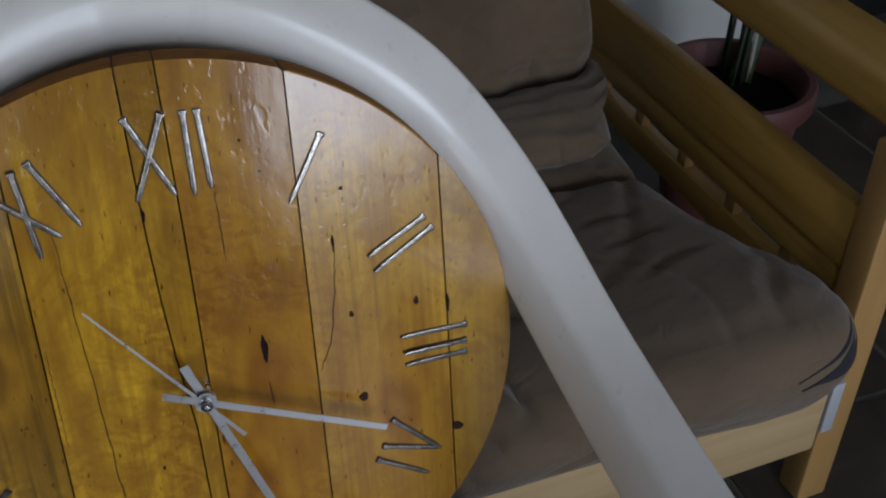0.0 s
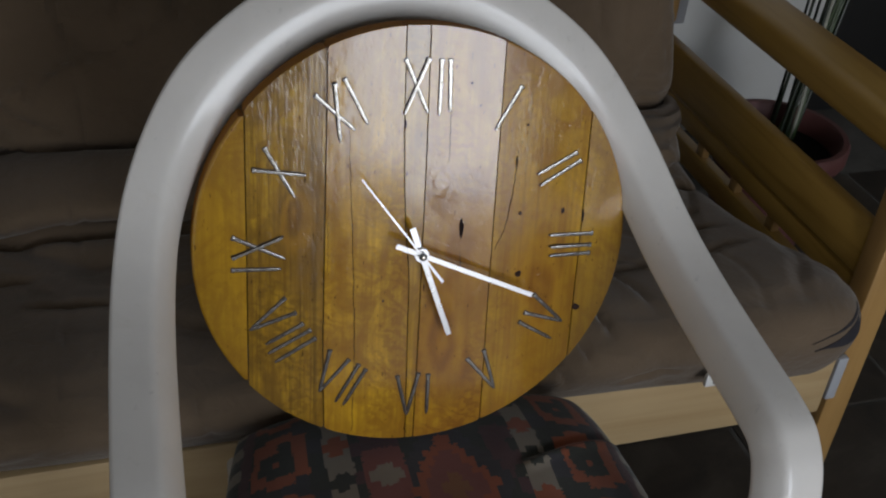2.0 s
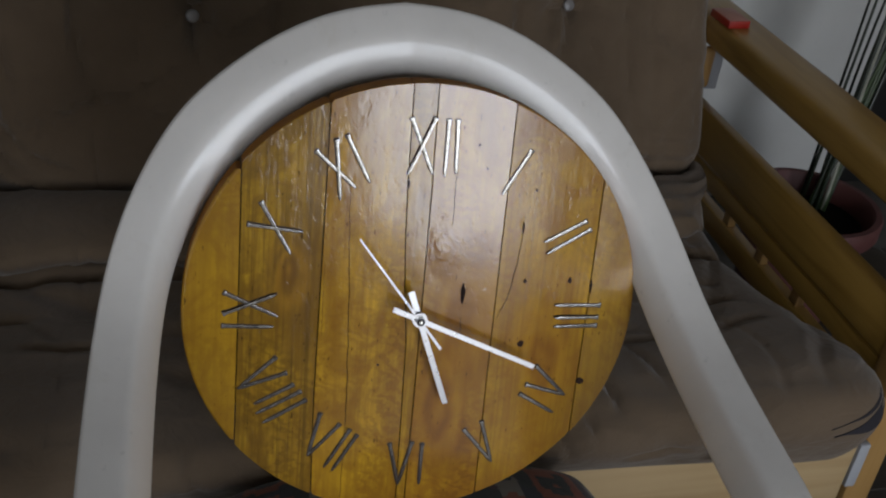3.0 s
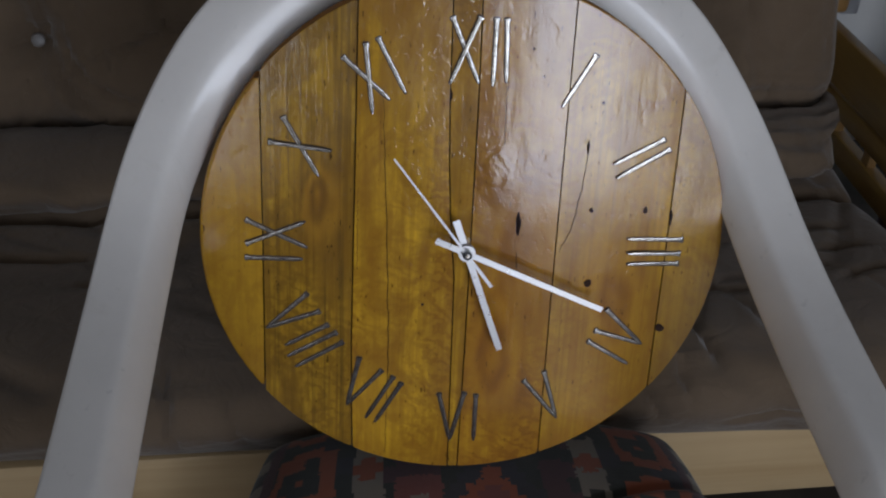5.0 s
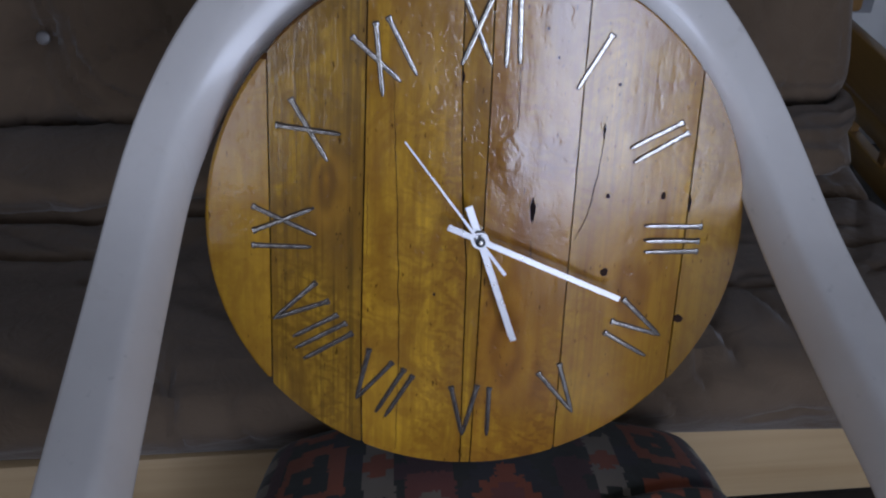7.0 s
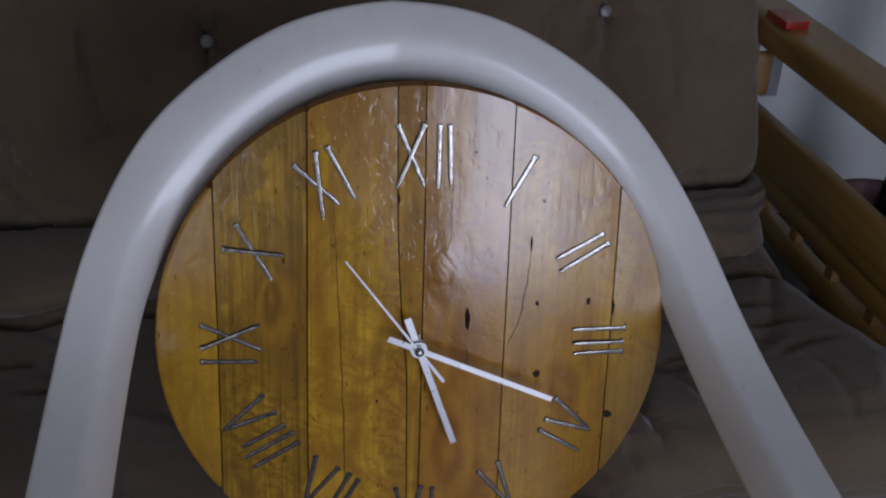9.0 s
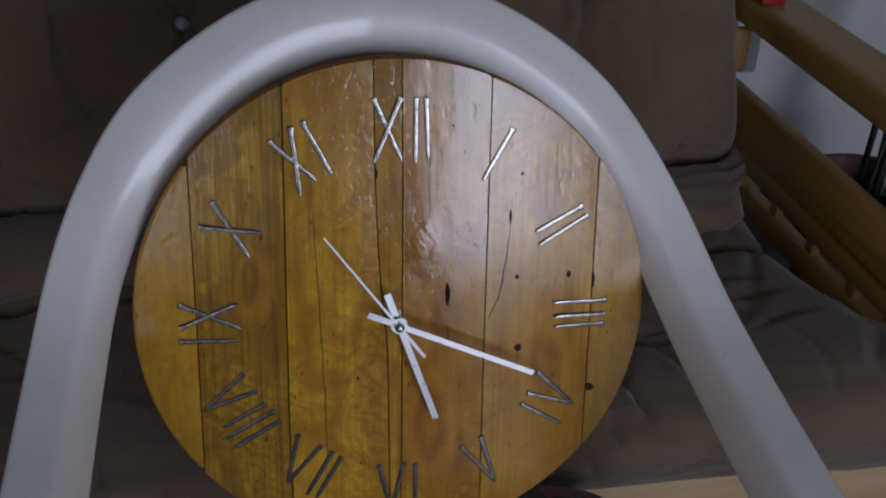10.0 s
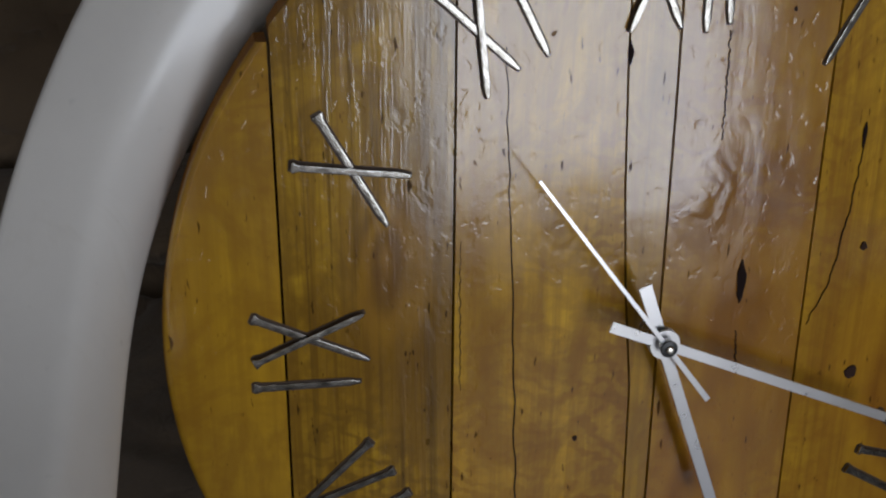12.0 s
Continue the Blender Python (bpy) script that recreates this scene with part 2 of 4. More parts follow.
PINE = {
    "pale": pine("pine_pale", (0.53, 0.295, 0.016), (0.393, 0.201, 0.012), (0.241, 0.108, 0.009), (0.084, 0.036, 0.003), 0.2, 0.35),
    "dark": pine("pine_weathered", (0.53, 0.298, 0.014), (0.292, 0.146, 0.009), (0.14, 0.065, 0.005), (0.04, 0.02, 0.004), 0.7, 0.7, [(-0.12, 0.045, 0.035)], planed=TILTS[1], ribs=0.16, flame=0.6),
    "mid": pine("pine_honey", (0.659, 0.369, 0.016), (0.412, 0.208, 0.012), (0.23, 0.094, 0.008), (0.06, 0.024, 0.003), 0.24, 0.7, planed=TILTS[2], wave=1.4, flame=0.6),
    "narrow": pine("pine_narrow", (0.575, 0.316, 0.014), (0.356, 0.173, 0.011), (0.167, 0.069, 0.008), (0.05, 0.020, 0.003), 0.3, 0.55, planed=TILTS[3]),
    "knotty": pine("pine_knotty", (0.546, 0.292, 0.014), (0.381, 0.176, 0.011), (0.218, 0.083, 0.008), (0.05, 0.019, 0.003), 0.2, 0.8, [(0.042, 0.004, 0.065), (0.022, 0.102, 0.04), (0.035, -0.105, 0.05)], [(0.018, 0.066, 0.026)], planed=TILTS[4], wave=1.9, flame=0.8),
    "red": pine("pine_red", (0.597, 0.333, 0.017), (0.426, 0.223, 0.013), (0.231, 0.087, 0.01), (0.06, 0.023, 0.003), 0.38, 0.45, [(0.125, -0.042, 0.065)], planed=TILTS[5], satin=0.11, wave=1.5),
    "end": pine("pine_end", (0.521, 0.286, 0.016), (0.361, 0.183, 0.012), (0.202, 0.088, 0.009), (0.08, 0.032, 0.003), 0.2, 0.35, planed=TILTS[6], satin=0.14),
}
RIM = plain_wood("clock_rim_wood", (0.34, 0.135, 0.01), (0.2, 0.07, 0.006), 0.75, "y", 0.0)
EDGE = Mat("plank_back", (0.05, 0.025, 0.008), 0.8).m
SMALLKNOT = Mat("knot_brown", (0.028, 0.011, 0.006), 0.7, spec=0.2).m
NAILEDGE = painted("nail_edge_brown", (0.05, 0.024, 0.008), 0.6, 0.2)
KNOT = Mat("knot_dark", (0.013, 0.006, 0.005), 0.8, spec=0.15).m


def nail_metal():
    """Filed iron under varnish: dull, mottled, with darker pits."""
    k = Mat("nail_iron", (0.4, 0.38, 0.35), 0.25, metal=1.0)
    a = k.noise(k.coords((1, 1, 0.6)), 420, 4, 0.65)
    b = k.noise(k.coords((1, 1, 0.25)), 700, 3, 0.6)
    col = k.ramp(a, [(0.32, (0.15, 0.138, 0.12)), (0.5, (0.27, 0.255, 0.23)), (0.68, (0.38, 0.36, 0.33))])
    col = k.mix(k.math("MULTIPLY", k.ramp(b, [(0.55, (0, 0, 0)), (0.7, (1, 1, 1))]), 0.5), col, (0.1, 0.085, 0.07))
    k.link(col, k.p.inputs["Base Color"])
    r = k.math("MULTIPLY_ADD", a, 0.22)
    r.node.inputs[2].default_value = 0.12
    k.link(r, k.p.inputs["Roughness"])
    k.bump(k.math("ADD", a, b), 0.0001, 0.8)
    return k.m


STEEL = nail_metal()
SILVER = metal("hand_silver", (0.62, 0.62, 0.63), 0.29, 0.05)
BRASS = metal("nut_metal", (0.75, 0.72, 0.66), 0.25)
BLACK = Mat("black_plastic", (0.012, 0.012, 0.013), 0.4).m
WHITE = painted("chair_paint", (0.67, 0.634, 0.59), 0.42, 0.06, 0.6, 0.3)
FUTON = cloth("futon_cloth", (0.132, 0.092, 0.059), 0.2, crush=3.0)
BUTTON = painted("button_grey", (0.17, 0.155, 0.145), 0.35)
RAILWOOD = plain_wood("sofa_rail_wood", (0.53, 0.38, 0.205), (0.42, 0.28, 0.135), 0.4, "x")
ARMWOOD = plain_wood("sofa_arm_wood", (0.45, 0.265, 0.06), (0.30, 0.16, 0.032), 0.38, "y")
LEGWOOD = plain_wood("sofa_leg_wood", (0.46, 0.27, 0.095), (0.33, 0.17, 0.05), 0.4, "z")
GREYMETAL = painted("bracket_grey", (0.36, 0.37, 0.39), 0.35)
WALL = painted("wall_plaster", (0.53, 0.525, 0.5), 0.9, 0.05, 0, 0.12, 3)
# for the unseen south wall: ochre tint added to warm light reflected off it
OCHRE = painted("unseen_ochre_plaster", (0.34, 0.25, 0.13), 0.9, 0.08, 0, 0.12, 3)
# ceiling out of view, darkened to cut its reflection and bounce
CEIL = painted("unseen_ceiling_grey", (0.36, 0.35, 0.33), 0.9, 0.04, 0, 0.05, 2)
POTMAT = painted("pot_pink", (0.1, 0.034, 0.03), 0.55, 0.12, 0, 0.3)
SOIL = Mat("soil", (0.005, 0.004, 0.003), 0.95, spec=0.1).m
# the pale third colour imitates light wall showing between the stems
STEM = [painted("stem_dark", (0.008, 0.016, 0.006), 0.35, 0.2, 0, 0.4, 40), painted("stem_green", (0.03, 0.055, 0.015), 0.35, 0.2, 0, 0.4, 40), painted("stem_pale", (0.3, 0.3, 0.24), 0.5, 0.2, 0, 0.4, 40)]
REDBOX = painted("box_red", (0.34, 0.02, 0.012), 0.4)
BOXTOP = painted("box_label", (0.45, 0.2, 0.15), 0.5)
DARKOPENING = plain_wood("dark_opening_panel", (0.006, 0.005, 0.004), (0.003, 0.0025, 0.002), 0.6, "z", 0.0)
TAG = painted("tag_white", (0.7, 0.69, 0.66), 0.6)
FOLDSHADE = Mat("fold_shadow_cloth", (0.018, 0.016, 0.02), 0.95).m
GLASSFRAME = painted("window_frame_paint", (0.75, 0.75, 0.73), 0.4)


def stone():
    k = Mat("floor_slate", (0.05, 0.045, 0.04), 0.5)
    a = k.noise(k.coords(), 6, 6, 0.65, 1.0)
    b = k.noise(k.coords(), 60, 4, 0.6)
    c = k.ramp(a, [(0.3, (0.02, 0.016, 0.012)), (0.52, (0.045, 0.034, 0.024)), (0.7, (0.078, 0.064, 0.048))])
    k.link(k.mix(k.math("MULTIPLY", b, 0.4), c, (0.034, 0.028, 0.022)), k.p.inputs["Base Color"])
    k.bump(k.math("ADD", a, k.math("MULTIPLY", b, 0.3)), 0.003, 0.6)
    return k.m


SLATE = stone()
GROUT = painted("grout", (0.075, 0.069, 0.06), 0.9, 0.35)


# ---------------------------------------------------------------- mesh helpers
def mesh_of(name, bm, mats, smooth=True):
    me = bpy.data.meshes.new(name)
    bmesh.ops.recalc_face_normals(bm, faces=bm.faces)
    bm.to_mesh(me)
    bm.free()
    for m in mats if isinstance(mats, (list, tuple)) else [mats]:
        me.materials.append(m)
    if smooth:
        for p in me.polygons:
            p.use_smooth = True
        me.set_sharp_from_angle(angle=radians(38))
    return me


def part(name, bm, mats, parent=None, label="", smooth=True):
    ob = new(name, mesh_of(name, bm, mats, smooth))
    ob.parent = parent
    if label:
        tagged(ob, label)
    return ob


def thing(name, label, category, group="", m=None):
    ob = tagged(new(name), label, category, group)
    if m is not None:
        ob.matrix_world = m
    return ob


def box_bm(x0, x1, y0, y1, z0, z1, bevel=0.0, seg=2):
    bm = bmesh.new()
    bmesh.ops.create_cube(bm, size=1)
    bmesh.ops.scale(bm, vec=(x1 - x0, y1 - y0, z1 - z0), verts=bm.verts)
    bmesh.ops.translate(bm, vec=((x0 + x1) / 2, (y0 + y1) / 2, (z0 + z1) / 2), verts=bm.verts)
    if bevel:
        bmesh.ops.bevel(bm, geom=bm.edges[:], offset=bevel, segments=seg, affect="EDGES", profile=0.5)
    return bm


def box(name, x0, x1, y0, y1, z0, z1, mat, parent=None, bevel=0.003, label="", seg=2):
    return part(name, box_bm(x0, x1, y0, y1, z0, z1, bevel, seg), mat, parent, label)


def lathe_bm(profile, n=32):
    """A solid of revolution round z from (radius, height) pairs."""
    bm = bmesh.new()
    rings = []
    for r, z in profile:
        if r < 1e-6:
            rings.append([bm.verts.new((0, 0, z))])
        else:
            rings.append([bm.verts.new((r * math.cos(2 * math.pi * i / n), r * math.sin(2 * math.pi * i / n), z)) for i in range(n)])
    for a, b in zip(rings[:-1], rings[1:]):
        for i in range(n):
            j = (i + 1) % n
            f = [a[i % len(a)], a[j % len(a)], b[j % len(b)], b[i % len(b)]]
            f = list(dict.fromkeys(f))
            if len(f) > 2:
                bm.faces.new(f)
    return bm


def grid_bm(rows, closed_u=False, closed_v=False):
    """A sheet from rows of points."""
    bm = bmesh.new()
    vs = [[bm.verts.new(p) for p in r] for r in rows]
    nu, nv = len(vs), len(vs[0])
    for i in range(nu if closed_u else nu - 1):
        for j in range(nv if closed_v else nv - 1):
            bm.faces.new((vs[i][j], vs[(i + 1) % nu][j], vs[(i + 1) % nu][(j + 1) % nv], vs[i][(j + 1) % nv]))
    return bm, vs


def smoothstep(a, b, x):
    t = min(1, max(0, (x - a) / (b - a)))
    return t * t * (3 - 2 * t)


# ---------------------------------------------------------------- room
def wall(name, x0, x1, y0, y1, z0, z1, mat):
    return tagged(box(name, x0, x1, y0, y1, z0, z1, mat, None, 0.0), "unseen ochre plaster wall that warms the reflected light" if mat is OCHRE else "plain light plaster wall", "wall", kind="structure")


X0, X1, YB, H = -1.62, 2.4, 1.25, 2.5
floor = tagged(box("floor", X0, X1, WIN_Y, YB + 0.1, -0.12, -0.0018, GROUT, None, 0.0), "dark slate floor with pale grey grout lines", "floor", kind="structure")
wall("wall_north", X0, 1.39, YB, YB + 0.12, 0, H, WALL)
wall("wall_north_lintel", 1.39, X1, YB, YB + 0.12, 2.1, H, WALL)
wall("wall_east", X1, X1 + 0.12, WIN_Y, YB + 0.12, 0, H, WALL)
# west wall is out of view, set close in to bounce light onto the sofa
wall("wall_west", X0 - 0.12, X0, WIN_Y, YB + 0.12, 0, H, WALL)
wall("wall_south_below_door", WINDOWS[0][0], WINDOWS[0][1], WIN_Y - 0.12, WIN_Y, 0, WINDOWS[0][2], OCHRE)
wall("wall_south_below_window", WINDOWS[1][0], WINDOWS[1][1], WIN_Y - 0.12, WIN_Y, 0, WINDOWS[1][2], OCHRE)
wall("wall_south_above", X0, X1, WIN_Y - 0.12, WIN_Y, WIN_Z1, H, OCHRE)
wall("wall_south_west_pier", X0, WINDOWS[1][0], WIN_Y - 0.12, WIN_Y, 0, WIN_Z1, OCHRE)
wall("wall_south_middle_pier", WINDOWS[1][1], WINDOWS[0][0], WIN_Y - 0.12, WIN_Y, 0, WIN_Z1, OCHRE)
wall("wall_south_east_pier", WINDOWS[0][1], X1, WIN_Y - 0.12, WIN_Y, 0, WIN_Z1, OCHRE)
tagged(box("ceiling", X0 - 0.12, X1 + 0.12, WIN_Y - 0.12, YB + 0.12, H, H + 0.12, CEIL, None, 0.0), "unseen plain grey ceiling, darkened to dim its reflection", "ceiling", kind="structure")
# near-black panel added where the wall opens into an unlit room
door = thing("doorway_1", "near-black panel for the unlit doorway in the wall beside the plant", "door")
tagged(door, kind="structure")
box("door_leaf", 1.395, X1 - 0.005, YB + 0.04, YB + 0.09, 0.004, 2.095, DARKOPENING, door, 0.002)
for n, (wx0, wx1, sill, watts, low) in enumerate(WINDOWS):
    win = tagged(thing("window_" + str(n + 1), "white framed window letting in daylight", "window"), kind="structure")
    for a, b, c, d in ((wx0, wx0 + 0.05, sill, WIN_Z1), (wx1 - 0.05, wx1, sill, WIN_Z1), (wx0 + 0.05, wx1 - 0.05, sill, sill + 0.05), (wx0 + 0.05, wx1 - 0.05, WIN_Z1 - 0.05, WIN_Z1)):
        box("window_frame", a, b, WIN_Y - 0.04, WIN_Y + 0.01, c, d, GLASSFRAME, win, 0.003)


# ---------------------------------------------------------------- clock
R, THICK = R_DISC, 0.026
CLOCK = pose(-0.0227, -0.0103, 0.6429, 76.480, 1.867, -3.047)
clock = thing("wall_clock", "round wall clock of varnished pine planks with nail numerals", "clock", m=CLOCK)


def seam(points):
    ys = [p[1] for p in points]
    xs = [p[0] for p in points]
    return lambda y: float(np.interp(y, ys, xs))


SEAMS = [seam(s) for s in (
    [(-0.1640, -0.2), (-0.163, 0.0), (-0.163, 0.2)],
    [(-0.090, -0.2), (-0.092, -0.086), (-0.091, 0.037), (-0.090, 0.2)],
    [(-0.0065, -0.21), (-0.009, -0.026), (-0.014, 0.024), (-0.017, 0.068), (-0.019, 0.122), (-0.020, 0.21)],
    [(0.002, -0.21), (0.003, -0.075), (0.003, 0.11), (0.002, 0.21)],
    [(0.073, -0.2), (0.0725, -0.05), (0.073, 0.2)],
    [(0.163, -0.2), (0.164, 0.0), (0.163, 0.2)])]


def plank_bm(left, right, gap=0.00055):
    """One board of the disc between two seams (None: the rim)."""
    n = 90
    top, bot = [], []
    ys = [DISC_Y + R * math.sin(math.pi * (i / n - 0.5)) for i in range(n + 1)]
    lft, rgt = [], []
    for y in ys:
        w = math.sqrt(max(0, R * R - (y - DISC_Y) ** 2))
        a = DISC_X - w if left is None else max(DISC_X - w, left(y) + gap)
        b = DISC_X + w if right is None else min(DISC_X + w, right(y) - gap)
        if b - a > 1e-4:
            lft.append((a, y))
            rgt.append((b, y))
    out = rgt + lft[::-1]
    bm = bmesh.new()
    vs = [bm.verts.new((x, y, 0)) for x, y in out]
    f = bm.faces.new(vs)
    r = bmesh.ops.extrude_face_region(bm, geom=[f])
    bmesh.ops.translate(bm, vec=(0, 0, -THICK), verts=[g for g in r["geom"] if isinstance(g, bmesh.types.BMVert)])
    bmesh.ops.remove_doubles(bm, verts=bm.verts, dist=2e-5)
    rim = [e for e in bm.edges if all(abs(v.co.z) < 1e-6 for v in e.verts) and all(math.hypot(v.co.x - DISC_X, v.co.y - DISC_Y) > R - 2e-4 for v in e.verts)
           and len(e.link_faces) == 2 and not (abs(e.verts[0].co.x - e.verts[1].co.x) < 1e-5)]
    if rim:
        bmesh.ops.bevel(bm, geom=rim, offset=0.0035, segments=4, affect="EDGES", profile=0.5, clamp_overlap=True)
    return bm


edges = [None] + SEAMS + [None]
LOOKS = ("pale", "dark", "mid", "narrow", "knotty", "red", "end")
for i, look_name in enumerate(LOOKS):
    ob = part("plank", plank_bm(edges[i], edges[i + 1]), [PINE[look_name], RIM], clock)
    for p in ob.data.polygons:        # the face stays dead flat, only the rim is rounded
        if abs(p.normal.z) > 0.999:
            p.use_smooth = False
        elif abs(p.normal.z) < 0.3 and math.hypot(p.center.x - DISC_X, p.center.y - DISC_Y) > R - 0.006:
            p.material_index = 1
    random.seed(40 + i)
    ob.location = (0, 0, random.uniform(-0.0002, 0.0002))
backing = part("backing", lathe_bm([(0, -THICK - 0.004), (R - 0.02, -THICK - 0.004), (R - 0.02, -THICK + 0.012 - 0.002), (0, -THICK + 0.01)], 48), EDGE, clock, "dark wooden backing")
backing.location = (DISC_X, DISC_Y, 0)


def crack_bm(pts, w):
    """A thin dark split lying in the face."""
    bm = bmesh.new()
    prev = None
    for i, (x, y) in enumerate(pts):
        t = i / (len(pts) - 1)
        ww = w * 0.7 * (0.35 + 0.65 * math.sin(math.pi * min(1, max(0, t * 0.9 + 0.08)))) / 2
        a, b = bm.verts.new((x - ww, y, 0.00045)), bm.verts.new((x + ww, y, 0.00045))
        c, d = bm.verts.new((x - ww, y, -0.0012)), bm.verts.new((x + ww, y, -0.0012))
        if prev:
            for k in range(4):
                q = (0, 1, 3, 2)
                bm.faces.new((prev[q[k]], prev[q[(k + 1) % 4]], (a, b, c, d)[q[(k + 1) % 4]], (a, b, c, d)[q[k]]))
        else:
            bm.faces.new((a, b, d, c))
        prev = (a, b, c, d)
    bm.faces.new(prev)
    return bm


def wobble(pts, amp, seed, n=26):
    random.seed(seed)
    ys = np.array([p[1] for p in pts][::-1])
    xs = np.array([p[0] for p in pts][::-1])
    out = []
    for y in np.linspace(ys[0], ys[-1], n):
        out.append((float(np.interp(y, ys, xs)) + random.uniform(-amp, amp), float(y)))
    return out


for pts, w, s in (([(-0.070, 0.13), (-0.069, 0.097), (-0.065, 0.028), (-0.061, -0.097), (-0.062, -0.193)], 0.0009, 1),
                  ([(0.092, 0.09), (0.090, 0.056), (0.084, 0.018), (0.075, -0.002)], 0.0007, 2),
                  ([(0.024, 0.134), (0.025, 0.088)], 0.0007, 3),
                  ([(0.0405, -0.002), (0.042, -0.02)], 0.0008, 4),
                  ([(-0.0885, 0.05), (-0.088, -0.02)], 0.0005, 6)):
    part("crack", crack_bm(wobble(pts, 0.00055, s, 44), w), KNOT, clock, "thin dark split in the wood")


def knot_bm(rx, ry, seed):
    random.seed(seed)
    bm = bmesh.new()
    n = 18
    rims = []
    for rr, z in ((1.0, -0.0006), (0.93, 0.0003), (0.6, 0.00015)):
        rims.append([bm.verts.new((rx * rr * math.copysign(abs(math.cos(a)) ** (1.9 if ry > 2.5 * rx else 1.0), math.cos(a)) * (1 + 0.13 * math.sin(3 * a + seed) + (0.16 if ry > 2.5 * rx else 0.05) * math.sin(7 * a)), ry * rr * math.sin(a) * (1 + 0.12 * math.cos(2 * a + seed)), z))
                     for a in (2 * math.pi * i / n for i in range(n))])
    for a, b in zip(rims[:-1], rims[1:]):
        for i in range(n):
            bm.faces.new((a[i], a[(i + 1) % n], b[(i + 1) % n], b[i]))
    bm.faces.new(rims[-1])
    return bm


for x, y, rx, ry, s in ((0.0405, 0.022, 0.0023, 0.0115, 1), (0.167, -0.069, 0.0042, 0.0036, 2), (0.099, 0.035, 0.0017, 0.002, 3), (0.143, 0.036, 0.0018, 0.003, 4),
                        (0.102, -0.029, 0.0032, 0.0036, 5), (0.0915, 0.087, 0.0010, 0.007, 6), (0.1645, 0.03, 0.0014, 0.008, 7), (-0.0185, 0.126, 0.0013, 0.005, 8),
                        (0.0425, 0.163, 0.0009, 0.0011, 9), (0.052, 0.142, 0.0007, 0.001, 10), (0.1, 0.123, 0.0011, 0.0012, 11), (-0.034, -0.05, 0.0011, 0.0016, 12)):
    ob = part("knot", knot_bm(rx, ry, s), KNOT if ry > 2.5 * rx else SMALLKNOT, clock, "small dark knot hole")
    ob.location = (x, y, 0.0003)


# nails of the numerals: head and point on the face, millimetres
def nail_mesh(length):
    r = 0.00132
    bm = lathe_bm([(0, 0), (0.0020, 0), (0.0023, 0.0004), (0.0022, 0.0010), (0.0016, 0.0021), (r, 0.0036), (r, length - 0.005), (0.0011, length - 0.0022), (0.0006, length), (0, length)], 20)
    for v in bm.verts:                # the upper side is filed flat
        if v.co.y > 0.3 * r:
            v.co.y = 0.3 * r + (v.co.y - 0.3 * r) * 0.05
    return mesh_of("nail", bm, STEEL)


def nail_outline_bm(length):
    """A flat dark brown strip under a nail, a little wider than the nail."""
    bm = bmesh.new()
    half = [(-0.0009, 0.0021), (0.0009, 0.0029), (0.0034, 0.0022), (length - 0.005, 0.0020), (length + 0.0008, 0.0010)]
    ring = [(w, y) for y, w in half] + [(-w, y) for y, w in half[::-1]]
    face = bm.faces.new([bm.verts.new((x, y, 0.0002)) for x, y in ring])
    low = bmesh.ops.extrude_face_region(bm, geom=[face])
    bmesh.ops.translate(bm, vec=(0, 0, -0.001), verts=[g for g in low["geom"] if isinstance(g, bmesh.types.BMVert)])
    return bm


NAILS, OUTLINES = {}, {}


def numeral(*nails):
    """A numeral of nails laid on the face."""
    for k, (hx, hy, tx, ty) in enumerate(nails):
        a, b = Vector((hx, hy, 0)) / 1000, Vector((tx, ty, 0)) / 1000
        ln = round((b - a).length, 3)
        if ln not in NAILS:
            NAILS[ln] = nail_mesh(ln)
            # thin dark brown strip that outlines the nail on the face
            OUTLINES[ln] = mesh_of("groove", nail_outline_bm(ln), NAILEDGE)
        groove = new("groove", OUTLINES[ln])
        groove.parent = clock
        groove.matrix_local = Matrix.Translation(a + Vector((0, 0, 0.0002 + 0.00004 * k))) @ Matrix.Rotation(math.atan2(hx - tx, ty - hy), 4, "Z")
        ob = new("nail", NAILS[ln])
        ob.parent = clock
        first = nails[0]
        crossing = k == 1 and len(nails) > 1 and ((hx - first[0]) * (tx - first[2]) < 0 or (hy - first[1]) * (ty - first[3]) < 0)
        mid = (a + b) / 2
        tx, ty = TILTS[sum(mid.x > e(mid.y) for e in SEAMS)]
        up = Vector((math.tan(radians(tx)), math.tan(radians(ty)), 1)).normalized()
        along = (b - a).normalized()
        along = (along - 0.6 * up * up.dot(along)).normalized()
        side = up.cross(along).normalized()
        up = along.cross(side)
        m = Matrix((side, up, along)).transposed().to_4x4()
        m.translation = mid - along * (ln / 2) + Vector((0, 0, 0.0030 if crossing else 0.0010))
        ob.matrix_local = m


numeral((-20, 185, 2, 136), (1, 186, -20, 135), (13, 185, 13, 134), (21, 185, 23, 137))  # twelve
numeral((91, 160, 68, 119))  # one
numeral((152, 95, 113, 74), (157, 87, 117, 63))  # two
numeral((177, 11, 131, 11), (176, -1, 132, -1), (176, -10, 133, -11))  # three
numeral((120, -52, 153, -84), (112, -72, 153, -84), (107, -82, 143, -103))  # four
numeral((55, -120, 86, -156), (72, -111, 86, -156))  # five
numeral((-17, -133, -6, -179), (5, -132, -6, -179), (15, -134, 15, -179))  # six
numeral((-85, -99, -95, -144), (-66, -111, -95, -144), (-56, -117, -79, -157), (-49, -123, -71, -161))  # seven
numeral((-128, -41, -161, -72), (-118, -57, -161, -72), (-111, -69, -146, -88), (-104, -76, -144, -98), (-99, -85, -138, -108))  # eight
